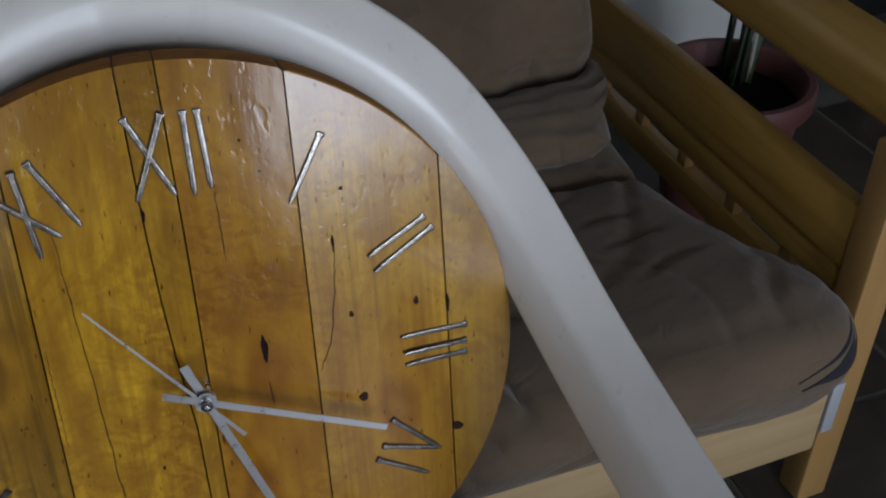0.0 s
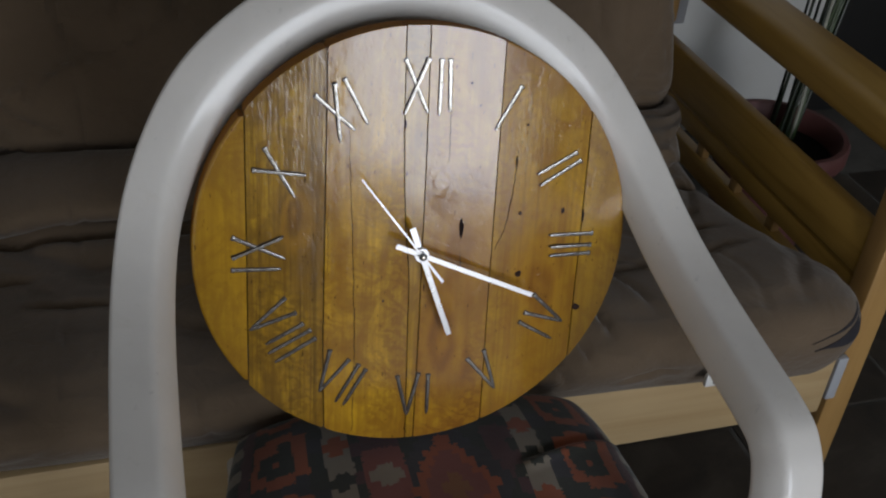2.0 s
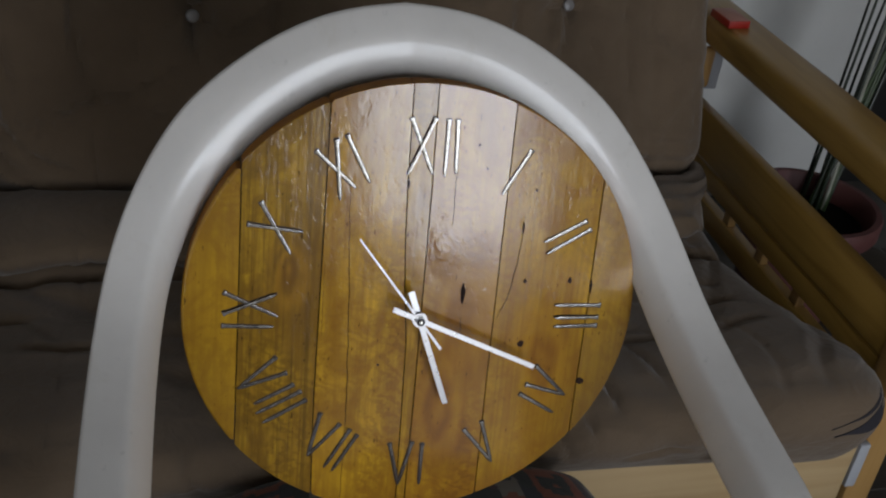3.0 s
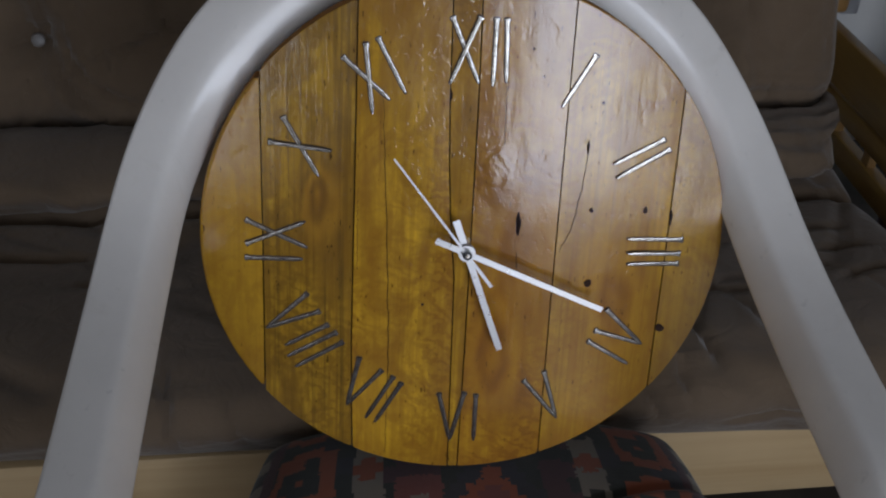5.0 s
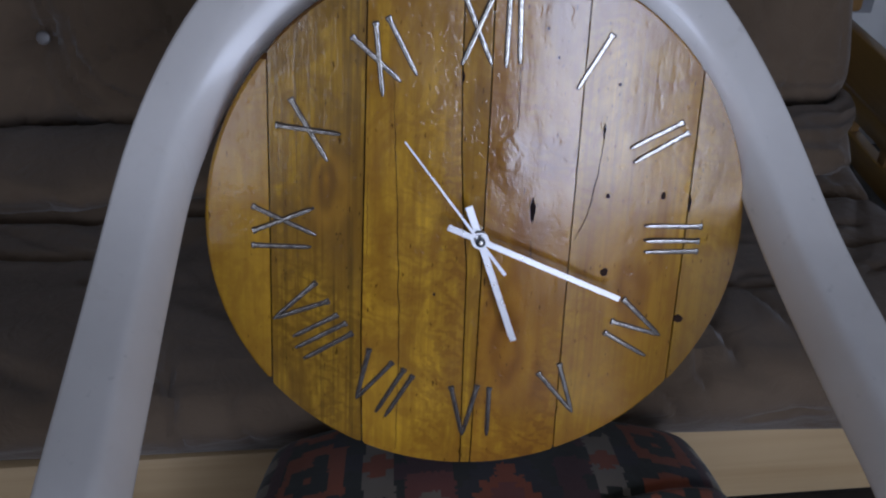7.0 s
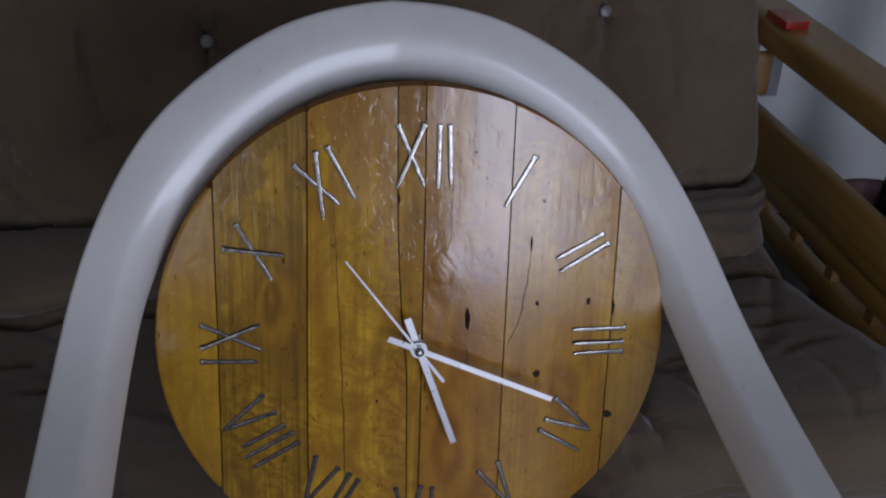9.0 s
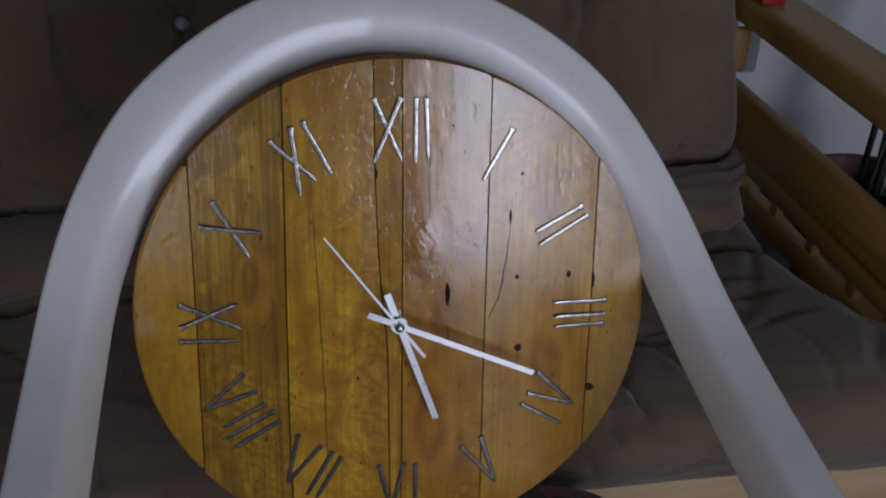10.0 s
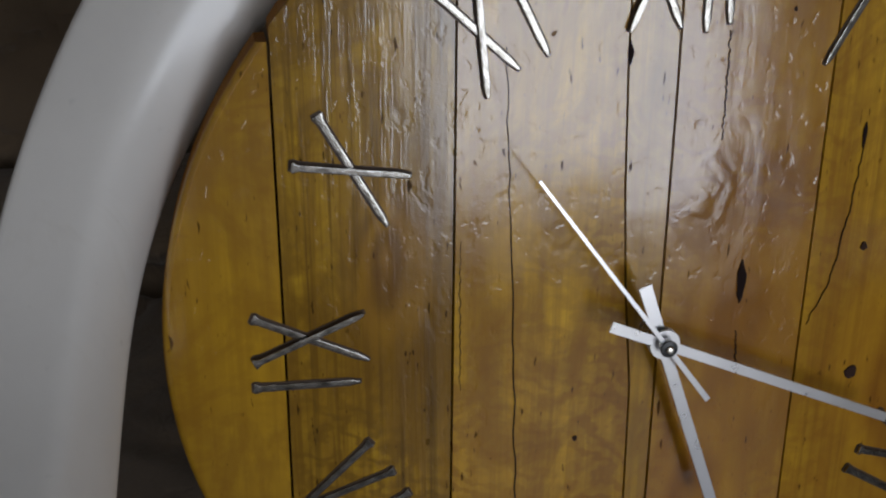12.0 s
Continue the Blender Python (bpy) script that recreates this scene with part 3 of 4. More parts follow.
numeral((-176, 22, -128, -1), (-176, 2, -130, 21), (-177, -10, -132, -11))  # nine
numeral((-146, 106, -119, 59), (-157, 86, -109, 80))  # ten
numeral((-101, 153, -65, 121), (-84, 164, -78, 110), (-75, 168, -53, 126))  # eleven


def hand_bm(tip, tail, w_tail, w_mid, w_tip, thick=0.0007):
    """A flat tapered hand along +y with a collar round its axis."""
    bm = bmesh.new()
    prof = [(-tail, w_tail), (-0.006, w_tail * 0.92), (0.006, w_mid), (tip, w_tip)]
    lo = [[bm.verts.new((s * w / 2, y, z)) for z in (0, thick)] for y, w in prof for s in (-1, 1)]
    for i in range(len(prof) - 1):
        a, b, c, d = lo[2 * i], lo[2 * i + 1], lo[2 * i + 3], lo[2 * i + 2]
        bm.faces.new((a[1], b[1], c[1], d[1]))
        bm.faces.new((a[0], d[0], c[0], b[0]))
        bm.faces.new((a[0], a[1], d[1], d[0]))
        bm.faces.new((b[1], b[0], c[0], c[1]))
    bm.faces.new((lo[0][0], lo[1][0], lo[1][1], lo[0][1]))
    bm.faces.new((lo[-2][0], lo[-2][1], lo[-1][1], lo[-1][0]))
    collar = 0.0068 if w_mid > 0.004 else 0.0034
    ring = bmesh.ops.create_cone(bm, cap_ends=True, segments=32, radius1=collar, radius2=collar, depth=thick * 1.4)
    bmesh.ops.translate(bm, vec=(0, 0, thick / 2), verts=ring["verts"])
    return bm


def clock_hand(name, angle, z, *dims):
    ob = part(name, hand_bm(*dims), SILVER, clock, "satin silver metal hand", smooth=False)
    ob.matrix_local = pose(-0.0015, 0.003, z, 0, 0, angle)
    return ob


clock_hand("hour_hand", 200.0, 0.0145, 0.092, 0.028, 0.0058, 0.0052, 0.0052)
clock_hand("minute_hand", 247.2, 0.0178, 0.123, 0.027, 0.0050, 0.0046, 0.0044)
clock_hand("second_hand", 37.5, 0.0215, 0.098, 0.034, 0.0026, 0.0020, 0.0011, 0.0005)
ob = part("spindle", lathe_bm([(0.0046, 0.0), (0.0046, 0.010), (0.0030, 0.0105), (0.0030, 0.0195), (0.0017, 0.020), (0.0017, 0.0243), (0.0012, 0.0250), (0, 0.0252)], 24), BRASS, clock, "small metal spindle and nut")
ob.location = (-0.0015, 0.003, 0)
ob = part("washer", lathe_bm([(0.0019, 0.0), (0.0037, 0.0), (0.0039, 0.0004), (0.0037, 0.0010), (0.0019, 0.0012), (0.0019, 0.0)], 24), BLACK, clock, "black rubber washer")
ob.location = (-0.0015, 0.003, 0.0224)


# ---------------------------------------------------------------- chair
CX = -0.0305
chair = thing("armchair", "white painted armchair with a bent arched back and arms", "chair", m=pose(CX, 0, 0, 0, 0, -1.17))


def band_points():
    """Outer edge of the band from the top of the arch down one side, along the arm and down the front leg, with inward, front and under directions."""
    lean = Vector((0, -0.955, 0.297))
    out = []
    # shaping points of the bend: crown, shoulder, arm, front corner, leg
    arch = [(0.0, 0.118, 0.896), (0.092, 0.108, 0.882), (0.178, 0.086, 0.831), (0.223, 0.061, 0.782), (0.257, 0.016, 0.724), (0.274, -0.054, 0.673), (0.279, -0.160, 0.649),
            (0.280, -0.264, 0.637), (0.280, -0.299, 0.620), (0.277, -0.322, 0.588), (0.275, -0.330, 0.543), (0.274, -0.332, 0.422), (0.271, -0.336, 0.0)]
    pts = [Vector(p) for p in arch]
    # refine by a smooth spline
    fine = []
    for i in range(len(pts) - 1):
        p0, p1, p2, p3 = pts[max(i - 1, 0)] if i else Vector((-pts[1].x, pts[1].y, pts[1].z)), pts[i], pts[i + 1], pts[min(i + 2, len(pts) - 1)]
        for s in range(9):
            t = s / 9
            fine.append(0.5 * ((2 * p1) + (p2 - p0) * t + (2 * p0 - 5 * p1 + 4 * p2 - p3) * t * t + (3 * p1 - p0 - 3 * p2 + p3) * t ** 3))
    fine.append(pts[-1])
    for _ in range(16):               # even out the bend of the arch
        fine = [p if i == 0 or p.z < 0.64 else p * 0.5 + (fine[i - 1] + fine[i + 1]) * 0.25 for i, p in enumerate(fine)]
    res = []
    for i, p in enumerate(fine):
        d = (fine[min(i + 1, len(fine) - 1)] - fine[max(i - 1, 0)])
        if i == 0:
            d = Vector((1, 0, 0))
        d.normalize()
        k = smoothstep(0.835, 0.69, p.z)
        # on the arch: inward lies in the leaning back plane
        inw = lean.cross(d).normalized()
        if inw.dot(Vector((0, 0, 0.66)) - p) < 0:
            inw = -inw
        # on the arm and leg: inward is sideways, the top face's normal is at right angles
        side = Vector((-1, 0, 0))
        side = (side - d * side.dot(d)).normalized()
        topn = d.cross(side).normalized()
        if topn.dot(Vector((0, -0.6, 0.8))) < 0:
            topn = -topn
        ridge = (1 - k) * (0.030 * inw + 0.0165 * lean) + k * (0.037 * side + 0.002 * topn)
        inner = (1 - k) * (0.067 * inw + 0.001 * lean) + k * (0.0535 * side - 0.0275 * topn)
        mid = (1 - k) * (0.060 * inw + 0.0125 * lean) + k * (0.0475 * side - 0.012 * topn)
        back_i = (1 - k) * (0.062 * inw - 0.014 * lean) + k * (0.048 * side - 0.030 * topn)
        back_o = (1 - k) * (0.004 * inw - 0.020 * lean) + k * (0.004 * side - 0.028 * topn)
        res.append((p, p + ridge, p + mid, p + inner, p + back_i, p + back_o))
    return res


def rounded_section(poly, radii, seg=4):
    """A closed section with each corner rounded off."""
    n = len(poly)
    out = []
    for i in range(n):
        a, b, c = poly[i - 1], poly[i], poly[(i + 1) % n]
        r = radii[i]
        u, v = (a - b), (c - b)
        ru, rv = min(r, u.length * 0.45), min(r, v.length * 0.45)
        p, q = b + u.normalized() * ru, b + v.normalized() * rv
        for s in range(seg + 1):
            t = s / seg
            out.append((1 - t) ** 2 * p + 2 * t * (1 - t) * b + t * t * q)
    return out


def chair_band():
    half = band_points()
    secs = [rounded_section(s, (0.005, 0.006 + 0.004 * smoothstep(0.68, 0.80, s[0].z), 0.007, 0.005, 0.008, 0.008)) for s in half]
    left = [[Vector((-p.x, p.y, p.z)) for p in s] for s in secs[:0:-1]]
    bm, vs = grid_bm(left + secs, closed_v=True)
    bm.faces.new(vs[0])
    bm.faces.new(vs[-1][::-1])
    return bm


part("bent_frame", chair_band(), WHITE, chair)
# seat and back legs, mostly hidden below the cushion
part("seat", box_bm(-0.18, 0.18, -0.29, 0.10, 0.280, 0.308, 0.01, 3), WHITE, chair)
for s in (-1, 1):
    box("rear_leg", s * 0.16 - 0.02, s * 0.16 + 0.02, 0.06, 0.10, 0.0, 0.280, WHITE, chair, 0.006)
    box("side_rail", s * 0.165 - 0.012, s * 0.165 + 0.012, -0.28, 0.055, 0.235, 0.279, WHITE, chair, 0.005)
box("back_panel", -0.15, 0.15, 0.085, 0.105, 0.308, 0.70, WHITE, chair, 0.008)


# ---------------------------------------------------------------- kilim cushion
WOOL = [cloth("wool_" + n, c, 0.22, 700) for n, c in (
    ("charcoal", (0.03, 0.032, 0.026)), ("rust", (0.235, 0.066, 0.03)), ("cream", (0.19, 0.16, 0.125)), ("navy", (0.036, 0.034, 0.038)),
    ("rose", (0.165, 0.055, 0.045)), ("plum", (0.07, 0.034, 0.036)), ("ochre", (0.19, 0.08, 0.032)))]


def kilim(u, v):
    """The wool at u across, v from the back edge, both in centimetres; stepped, as woven."""
    a = abs(u)
    q = lambda x, st=0.75: (math.floor(x / st) + 0.5) * st
    if a > 20.6:                      # bound edge
        return 2 if (v // 2.2) % 2 < 1 else 0
    if a > 19.4:
        return 5
    if a > 13.2:                      # rust field with a dark hook
        x, y = q((a - 16.2) * (1 if u < 0 else -1)), q((v - (5.5 if u < 0 else 1.5)) % 9.6 - 4.0)
        stem = -1.5 < x < -0.3 and -2.4 < y < 2.6
        foot = -1.5 < x < 1.8 and 1.4 < y < 2.8
        curl = 0.9 < x < 2.0 and -0.6 < y < 2.6
        tip = 0.0 < x < 1.8 and -0.9 < y < 0.4
        if stem or foot or curl or tip:
            return 0
        if abs(x) > 3.1 or abs(y - 0.4) > 4.3 - (1.1 if abs(x) > 1.8 else 0):
            return 0 if x > 0 else 3
        return 1
    if a > 11.4:
        return 0 if (v // 2.6) % 3 else 3
    if a > 8.6:                       # pale stripe with small crosses
        x, y = q(a - 10.0, 0.7), q((v - 7.4) % 5.2 - 2.6, 0.7)
        if abs(y) < 1.75 and abs(x) < 0.4 or abs(y) < 0.8 and abs(x) < 1.2:
            return 1 if (int((v - 7.4) // 5.2) % 2 == 0) else 0
        return 2
    if a > 7.6:
        return 5 if (v // 2) % 2 else 0
    if u < -3.5:                      # rose block with a pale cross
        x, y = q(u + 5.6), q((v - 10.0) % 10.5 - 5.2)
        if abs(x) < 0.4 and abs(y) < 1.6 or abs(x) < 1.2 and abs(y) < 0.5:
            return 2
        return 4 if abs(y) < 3.8 else 5
    x, y = q(abs(u - 1.0)), q((v - 9.5) % 17.0 - 8.5)
    d = x + abs(y) * 0.55
    if d < 1.6:
        return 6
    if d < 3.4:
        return 4
    if d < 4.6:
        return 1
    return 3 if d < 6.4 else (5 if x > 4.6 and y < 0 else 0)


def kilim_cushion():
    n = 190
    wx, wy, th = 0.224, 0.205, 0.062
    bm = bmesh.new()
    sides = []
    for sgn in (1, -1):
        rows = []
        for i in range(n + 1):
            row = []
            for j in range(n + 1):
                a, b = 2 * i / n - 1, 2 * j / n - 1
                bulge = max(0.0, (1 - abs(a) ** 2.6) * (1 - abs(b) ** 2.6)) ** 0.42
                pinch = 1 - 0.13 * (abs(a * b)) ** 1.5
                x, y = a * wx * pinch, b * wy * pinch
                w = noise.noise(Vector((x * 9, y * 9, sgn * 2.0))) * 0.006 + noise.noise(Vector((x * 30, y * 22, 5))) * 0.0016
                fold = ((x - 0.08) * 0.35 - (y - 0.05)) / 1.06
                w -= 0.006 * math.exp(-(fold / 0.005) ** 2) * smoothstep(0.07, 0.11, x) * (1 if sgn > 0 else 0)
                w += 0.006 * math.exp(-((fold - 0.012) / 0.007) ** 2) * smoothstep(0.07, 0.11, x)
                fold = ((x + 0.2) * 0.2 + (y + 0.02)) / 1.02
                w -= 0.006 * math.exp(-(fold / 0.006) ** 2) * smoothstep(-0.09, -0.14, x)
                z = sgn * (th * bulge + 0.002) + (w * bulge if sgn > 0 else 0)
                row.append(bm.verts.new((x, y, z)))
            rows.append(row)
        sides.append(rows)
        for i in range(n):
            for j in range(n):
                f = bm.faces.new((rows[i][j], rows[i + 1][j], rows[i + 1][j + 1], rows[i][j + 1]))
                u, v = (2 * (i + 0.5) / n - 1) * wx * 100, (1 - (2 * (j + 0.5) / n - 1)) * wy * 100
                wv = Vector((u * 0.55, v * 0.55, 3))
                f.material_index = kilim(u + 0.4 * noise.noise(wv * 0.6) + 0.16 * noise.noise(wv * 6), v + 0.4 * noise.noise(wv * 0.6 + Vector((9, 0, 0))) + 0.16 * noise.noise(wv * 6 + Vector((0, 7, 0)))) if sgn > 0 else 0
    t, u = sides
    for i in range(n):
        for a, b, c, d in ((t[i][0], t[i + 1][0], u[i + 1][0], u[i][0]), (t[i][n], t[i + 1][n], u[i + 1][n], u[i][n]), (t[0][i], t[0][i + 1], u[0][i + 1], u[0][i]), (t[n][i], t[n][i + 1], u[n][i + 1], u[n][i])):
            bm.faces.new((a, b, c, d))
    ob = part("kilim_cushion", bm, WOOL)
    ob.matrix_world = pose(-0.013, -0.15, 0.372, 0, 0, -3)
    return tagged(ob, "woven kilim cushion in rust, cream and charcoal on the chair seat", "cushion")


kilim_cushion()


# ---------------------------------------------------------------- sofa
sofa = thing("sofa", "pine framed futon sofa with slatted open arms", "sofa")
SX0, SX1 = -1.32, 0.620
box("front_rail", SX0 + 0.02, SX1, 0.08, 0.105, 0.216, 0.330, RAILWOOD, sofa, 0.004)
box("rear_rail", SX0 + 0.02, SX1, 0.74, 0.765, 0.216, 0.314, RAILWOOD, sofa, 0.004)
for i in range(9):
    x = SX0 + 0.14 + i * 0.21
    box("seat_slat", x, x + 0.07, 0.106, 0.739, 0.268, 0.286, RAILWOOD, sofa, 0.003)


def sofa_arm(s):
    """One open arm frame; s = 1 at the right end, -1 mirrored at the other."""
    mid = (SX0 + SX1) / 2
    f = (lambda x: x) if s > 0 else (lambda x: 2 * mid - x)

    def bx(name, x0, x1, y0, y1, z0, z1, mat, bevel, seg=2):
        a, b = sorted((f(x0), f(x1)))
        return box(name, a, b, y0, y1, z0, z1, mat, sofa, bevel, "", seg)
    bx("armrest", 0.712, 0.803, 0.05, 1.02, 0.547, 0.604, ARMWOOD, 0.016, 4)
    bx("front_leg", 0.701, 0.746, 0.150, 0.192, 0.0, 0.547, LEGWOOD, 0.004)
    bx("rear_leg", 0.701, 0.746, 0.94, 0.985, 0.0, 0.547, LEGWOOD, 0.004)
    bx("middle_rail", 0.706, 0.728, 0.193, 0.939, 0.367, 0.452, ARMWOOD, 0.004)
    bx("lower_rail", 0.706, 0.730, 0.193, 0.939, 0.258, 0.301, ARMWOOD, 0.004)
    bx("inner_rail", 0.708, 0.726, 0.193, 0.939, 0.324, 0.360, ARMWOOD, 0.003)
    for i in range(6):
        y = 0.28 + i * 0.12
        bx("spacer", 0.710, 0.724, y, y + 0.022, 0.3015, 0.3235, LEGWOOD, 0.001)


sofa_arm(1)
sofa_arm(-1)
box("bracket", 0.627, 0.643, 0.083, 0.094, 0.236, 0.312, GREYMETAL, sofa, 0.002, "grey metal bracket")
box("bolt_block", 0.6555, 0.7005, 0.156, 0.18, 0.225, 0.31, LEGWOOD, sofa, 0.003)
box("back_post", 0.655, 0.700, 0.90, 0.94, 0.25, 0.74, LEGWOOD, sofa, 0.004)
box("back_bracket", 0.732, 0.764, 0.884, 0.890, 0.456, 0.5465, GREYMETAL, sofa, 0.0028, "grey plastic bracket")
box("peg", 0.700, 0.735, 0.862, 0.882, 0.466, 0.5465, LEGWOOD, sofa, 0.009, "rounded wooden peg", 4)


def ridge_noise(p):
    return 1 - abs(noise.noise(p)) * 2


def cloth_wave(x, y, z, a=1.0):
    p = Vector((x, y, z))
    w = noise.noise(p * 4.5) * 0.011 + noise.noise(p * 11.0 + Vector((3, 1, 2))) * 0.0045 + noise.noise(p * 26.0) * 0.0012
    w -= 0.009 * max(0, ridge_noise(Vector((x * 3.2, y * 5.0, z * 5.0 + 4))) - 0.82) / 0.18
    w -= 0.005 * max(0, ridge_noise(Vector((x * 9, y * 6, z * 6 + 9))) - 0.85) / 0.15
    return a * w


# pulled creases of the seat: from (x, s) to (x, s), depth, width; s is y on top and runs on below zero down the front
CREASES = ((0.232, 0.17, 0.262, 0.03, 0.009, 0.006), (0.188, 0.07, 0.228, 0.0, 0.007, 0.005), (0.162, 0.04, 0.198, -0.025, 0.006, 0.005), (0.26, -0.022, 0.37, -0.024, 0.005, 0.005),
           (-0.306, 0.16, -0.283, -0.04, 0.008, 0.005), (0.45, 0.212, 0.57, 0.238, 0.004, 0.006), (0.44, 0.280, 0.56, 0.288, 0.0045, 0.006), (0.43, 0.33, 0.56, 0.335, 0.004, 0.007),
           (-0.43, 0.278, -0.30, 0.258, 0.006, 0.007), (-0.56, 0.36, -0.40, 0.345, 0.008, 0.008), (-0.24, 0.05, -0.215, -0.03, 0.005, 0.005), (0.30, 0.20, 0.33, 0.10, 0.005, 0.006))


def crease(x, s, lines=CREASES):
    w = 0.0
    for ax, a, bx_, b, depth, width in lines:
        dx, ds = bx_ - ax, b - a
        ln = math.hypot(dx, ds)
        t = ((x - ax) * dx + (s - a) * ds) / ln / ln
        if -0.1 < t < 1.1:
            off = ((x - ax) * ds - (s - a) * dx) / ln + 0.012 * math.sin(math.pi * t) * (1 if ax > 0 else -1) * 0.5
            fade = smoothstep(-0.1, 0.3, t) * smoothstep(1.1, 0.6, t)
            w += fade * depth * (0.3 * math.exp(-((off - 1.9 * width) / width / 1.5) ** 2) - 1.2 * math.exp(-(off / width) ** 2))
    return w


def seat_front(x, z, lo, hi, f):
    """y of the front face: it bulges a little and turns over at the top with a soft shoulder."""
    t = (z - lo) / (hi - 0.004 - lo)
    up = max(0, (t - 0.45) / 0.55)
    return f + 0.034 * max(0, 1 - t) ** 2.5 + 0.045 * (1 - math.sqrt(max(0, 1 - up * up))), t, up


def seat_inset(e, rad=0.07):
    return rad - math.sqrt(max(0, rad * rad - max(0, rad - e) ** 2)) if e < rad else 0


def seat_cushion():
    """The seat mattress: a long soft box with rounded edges."""
    x0, x1, y0, y1, z0, z1 = SX0 + 0.02, 0.640, 0.040, 0.72, 0.316, 0.430
    nx = 330
    # a rounded outline: side, position along it
    path = [("bottom", i / 10) for i in range(10)] + [("front", i / 30) for i in range(30)] + [("top", (i / 110) ** 1.15) for i in range(110)] + [("back", i / 8) for i in range(8)]
    rows = []
    for i in range(nx + 1):
        x = x0 + (x1 - x0) * (1 - (1 - i / nx) ** 1.25)
        e = min(x - x0, x1 - x)
        ins = seat_inset(e)
        low = float(np.interp(x, (-0.45, -0.2, 0.2, 0.4, 0.52), (0.347, 0.340, 0.331, 0.320, 0.303))) + 0.002 * noise.noise(Vector((x * 7, 0, 0)))
        f, b, lo, hi = y0 + ins * 0.9, y1 - ins * 0.9, low + ins * 0.35, z1 - ins * 0.4
        row = []
        for kind, t in path:
            if kind == "bottom":
                y, z, n, s = b + (f + 0.036 - b) * t, lo, (0, 0), 9.0
            elif kind == "front":
                z = lo + (hi - 0.004 - lo) * t
                y, t, up = seat_front(x, z, lo, hi, f)
                n, s = (-1 + 0.6 * up, up), f - (hi - z)
            elif kind == "top":
                y, n = f + 0.045 + (b - f - 0.045) * t, (0, 1)
                z, s = hi - 0.004 * (1 - smoothstep(0, 0.06, t)), f + 0.045 + (b - f - 0.045) * t
            else:
                y, z, n, s = b, hi + (lo - hi) * t, (0, 0), 9.0
            if n != (0, 0):
                side = smoothstep(0, 0.03, e)
                still = 1 - 0.9 * smoothstep(0.48, 0.52, x) * (1 if kind == "front" else smoothstep(0.12, 0.07, y))
                w = cloth_wave(x, s, 0.42) * (0.8 - 0.3 * smoothstep(0.25, 0.4, x) if kind == "top" else 0.45) * still + crease(x, s) * side
                if kind == "top":
                    w += 0.004 * math.sin(30 * y + 5 * noise.noise(Vector((x * 2.5, y * 2, 0)))) * smoothstep(0.22, 0.4, y)
                    w -= 0.030 * smoothstep(0.12, 0.42, y) + 0.018 * math.exp(-((y - 0.436 - 0.01 * math.sin(7 * x)) / 0.010) ** 2)
                if kind == "front":
                    w *= smoothstep(0, 0.25, t)
                    w += (1 - smoothstep(0.48, 0.52, x)) * 0.004 * noise.noise(Vector((x * 9, 0, z * 16))) * smoothstep(0, 0.2, t)
                y, z = y + n[0] * w, z + n[1] * w
            row.append((x - max(0, (x - 0.45) / 0.19) * 0.062 * smoothstep(0.10, 0.36, y), y, z))
        rows.append(row)
    bm, vs = grid_bm(rows, closed_v=True)
    bm.faces.new(vs[0])
    bm.faces.new(vs[-1][::-1])
    ob = part("seat_mattress", bm, FUTON)
    tagged(ob, "taupe cloth futon seat mattress with creases on the sofa frame", "cushion")
    return ob


seat = seat_cushion()


def fold_shade_bm(xa, za, xb, zb, height, depth):
    """A dark lens for a cloth fold's shade, following the seat's rounded front corner."""
    n = 18
    rows = []
    for i in range(n + 1):
        t = i / n
        x, z = xa + (xb - xa) * t, za + (zb - za) * t
        ins = seat_inset(0.640 - x)
        lo, hi, f = 0.297 + ins * 0.35, 0.430 - ins * 0.4, 0.040 + ins * 0.9
        h = max(0.0004, height * smoothstep(0, 0.85, t) * smoothstep(1.02, 0.93, t))
        row = []
        for zz, d in ((z - h / 2, -0.0012), (z, -0.0018), (z + h / 2, -0.0012), (z + h / 2, depth), (z - h / 2, depth)):
            row.append((x, seat_front(x, zz, lo, hi, f)[0] + d, zz))
        rows.append(row)
    bm, vs = grid_bm(rows, closed_v=True)
    bm.faces.new(vs[0])
    bm.faces.new(vs[-1][::-1])
    return bm


# two near-black lenses paint the shade inside the corner folds
part("fold", fold_shade_bm(0.541, 0.374, 0.630, 0.394, 0.027, 0.004), FOLDSHADE, seat, "dark piece painted as the shade inside a fold of the cover")
part("fold", fold_shade_bm(0.535, 0.386, 0.622, 0.412, 0.005, 0.003), FOLDSHADE, seat, "dark piece painted as the shade inside a fold of the cover")
tag = box("tag", 0.386, 0.412, 0.0405, 0.0475, 0.343, 0.363, TAG, seat, 0.002, "small white sewn label")
for k, (a, b) in enumerate(((0.3485, 0.3505), (0.3535, 0.357))):
    box("print", 0.396, 0.407, 0.0398, 0.0404, a, b, BLACK, tag, 0.0)


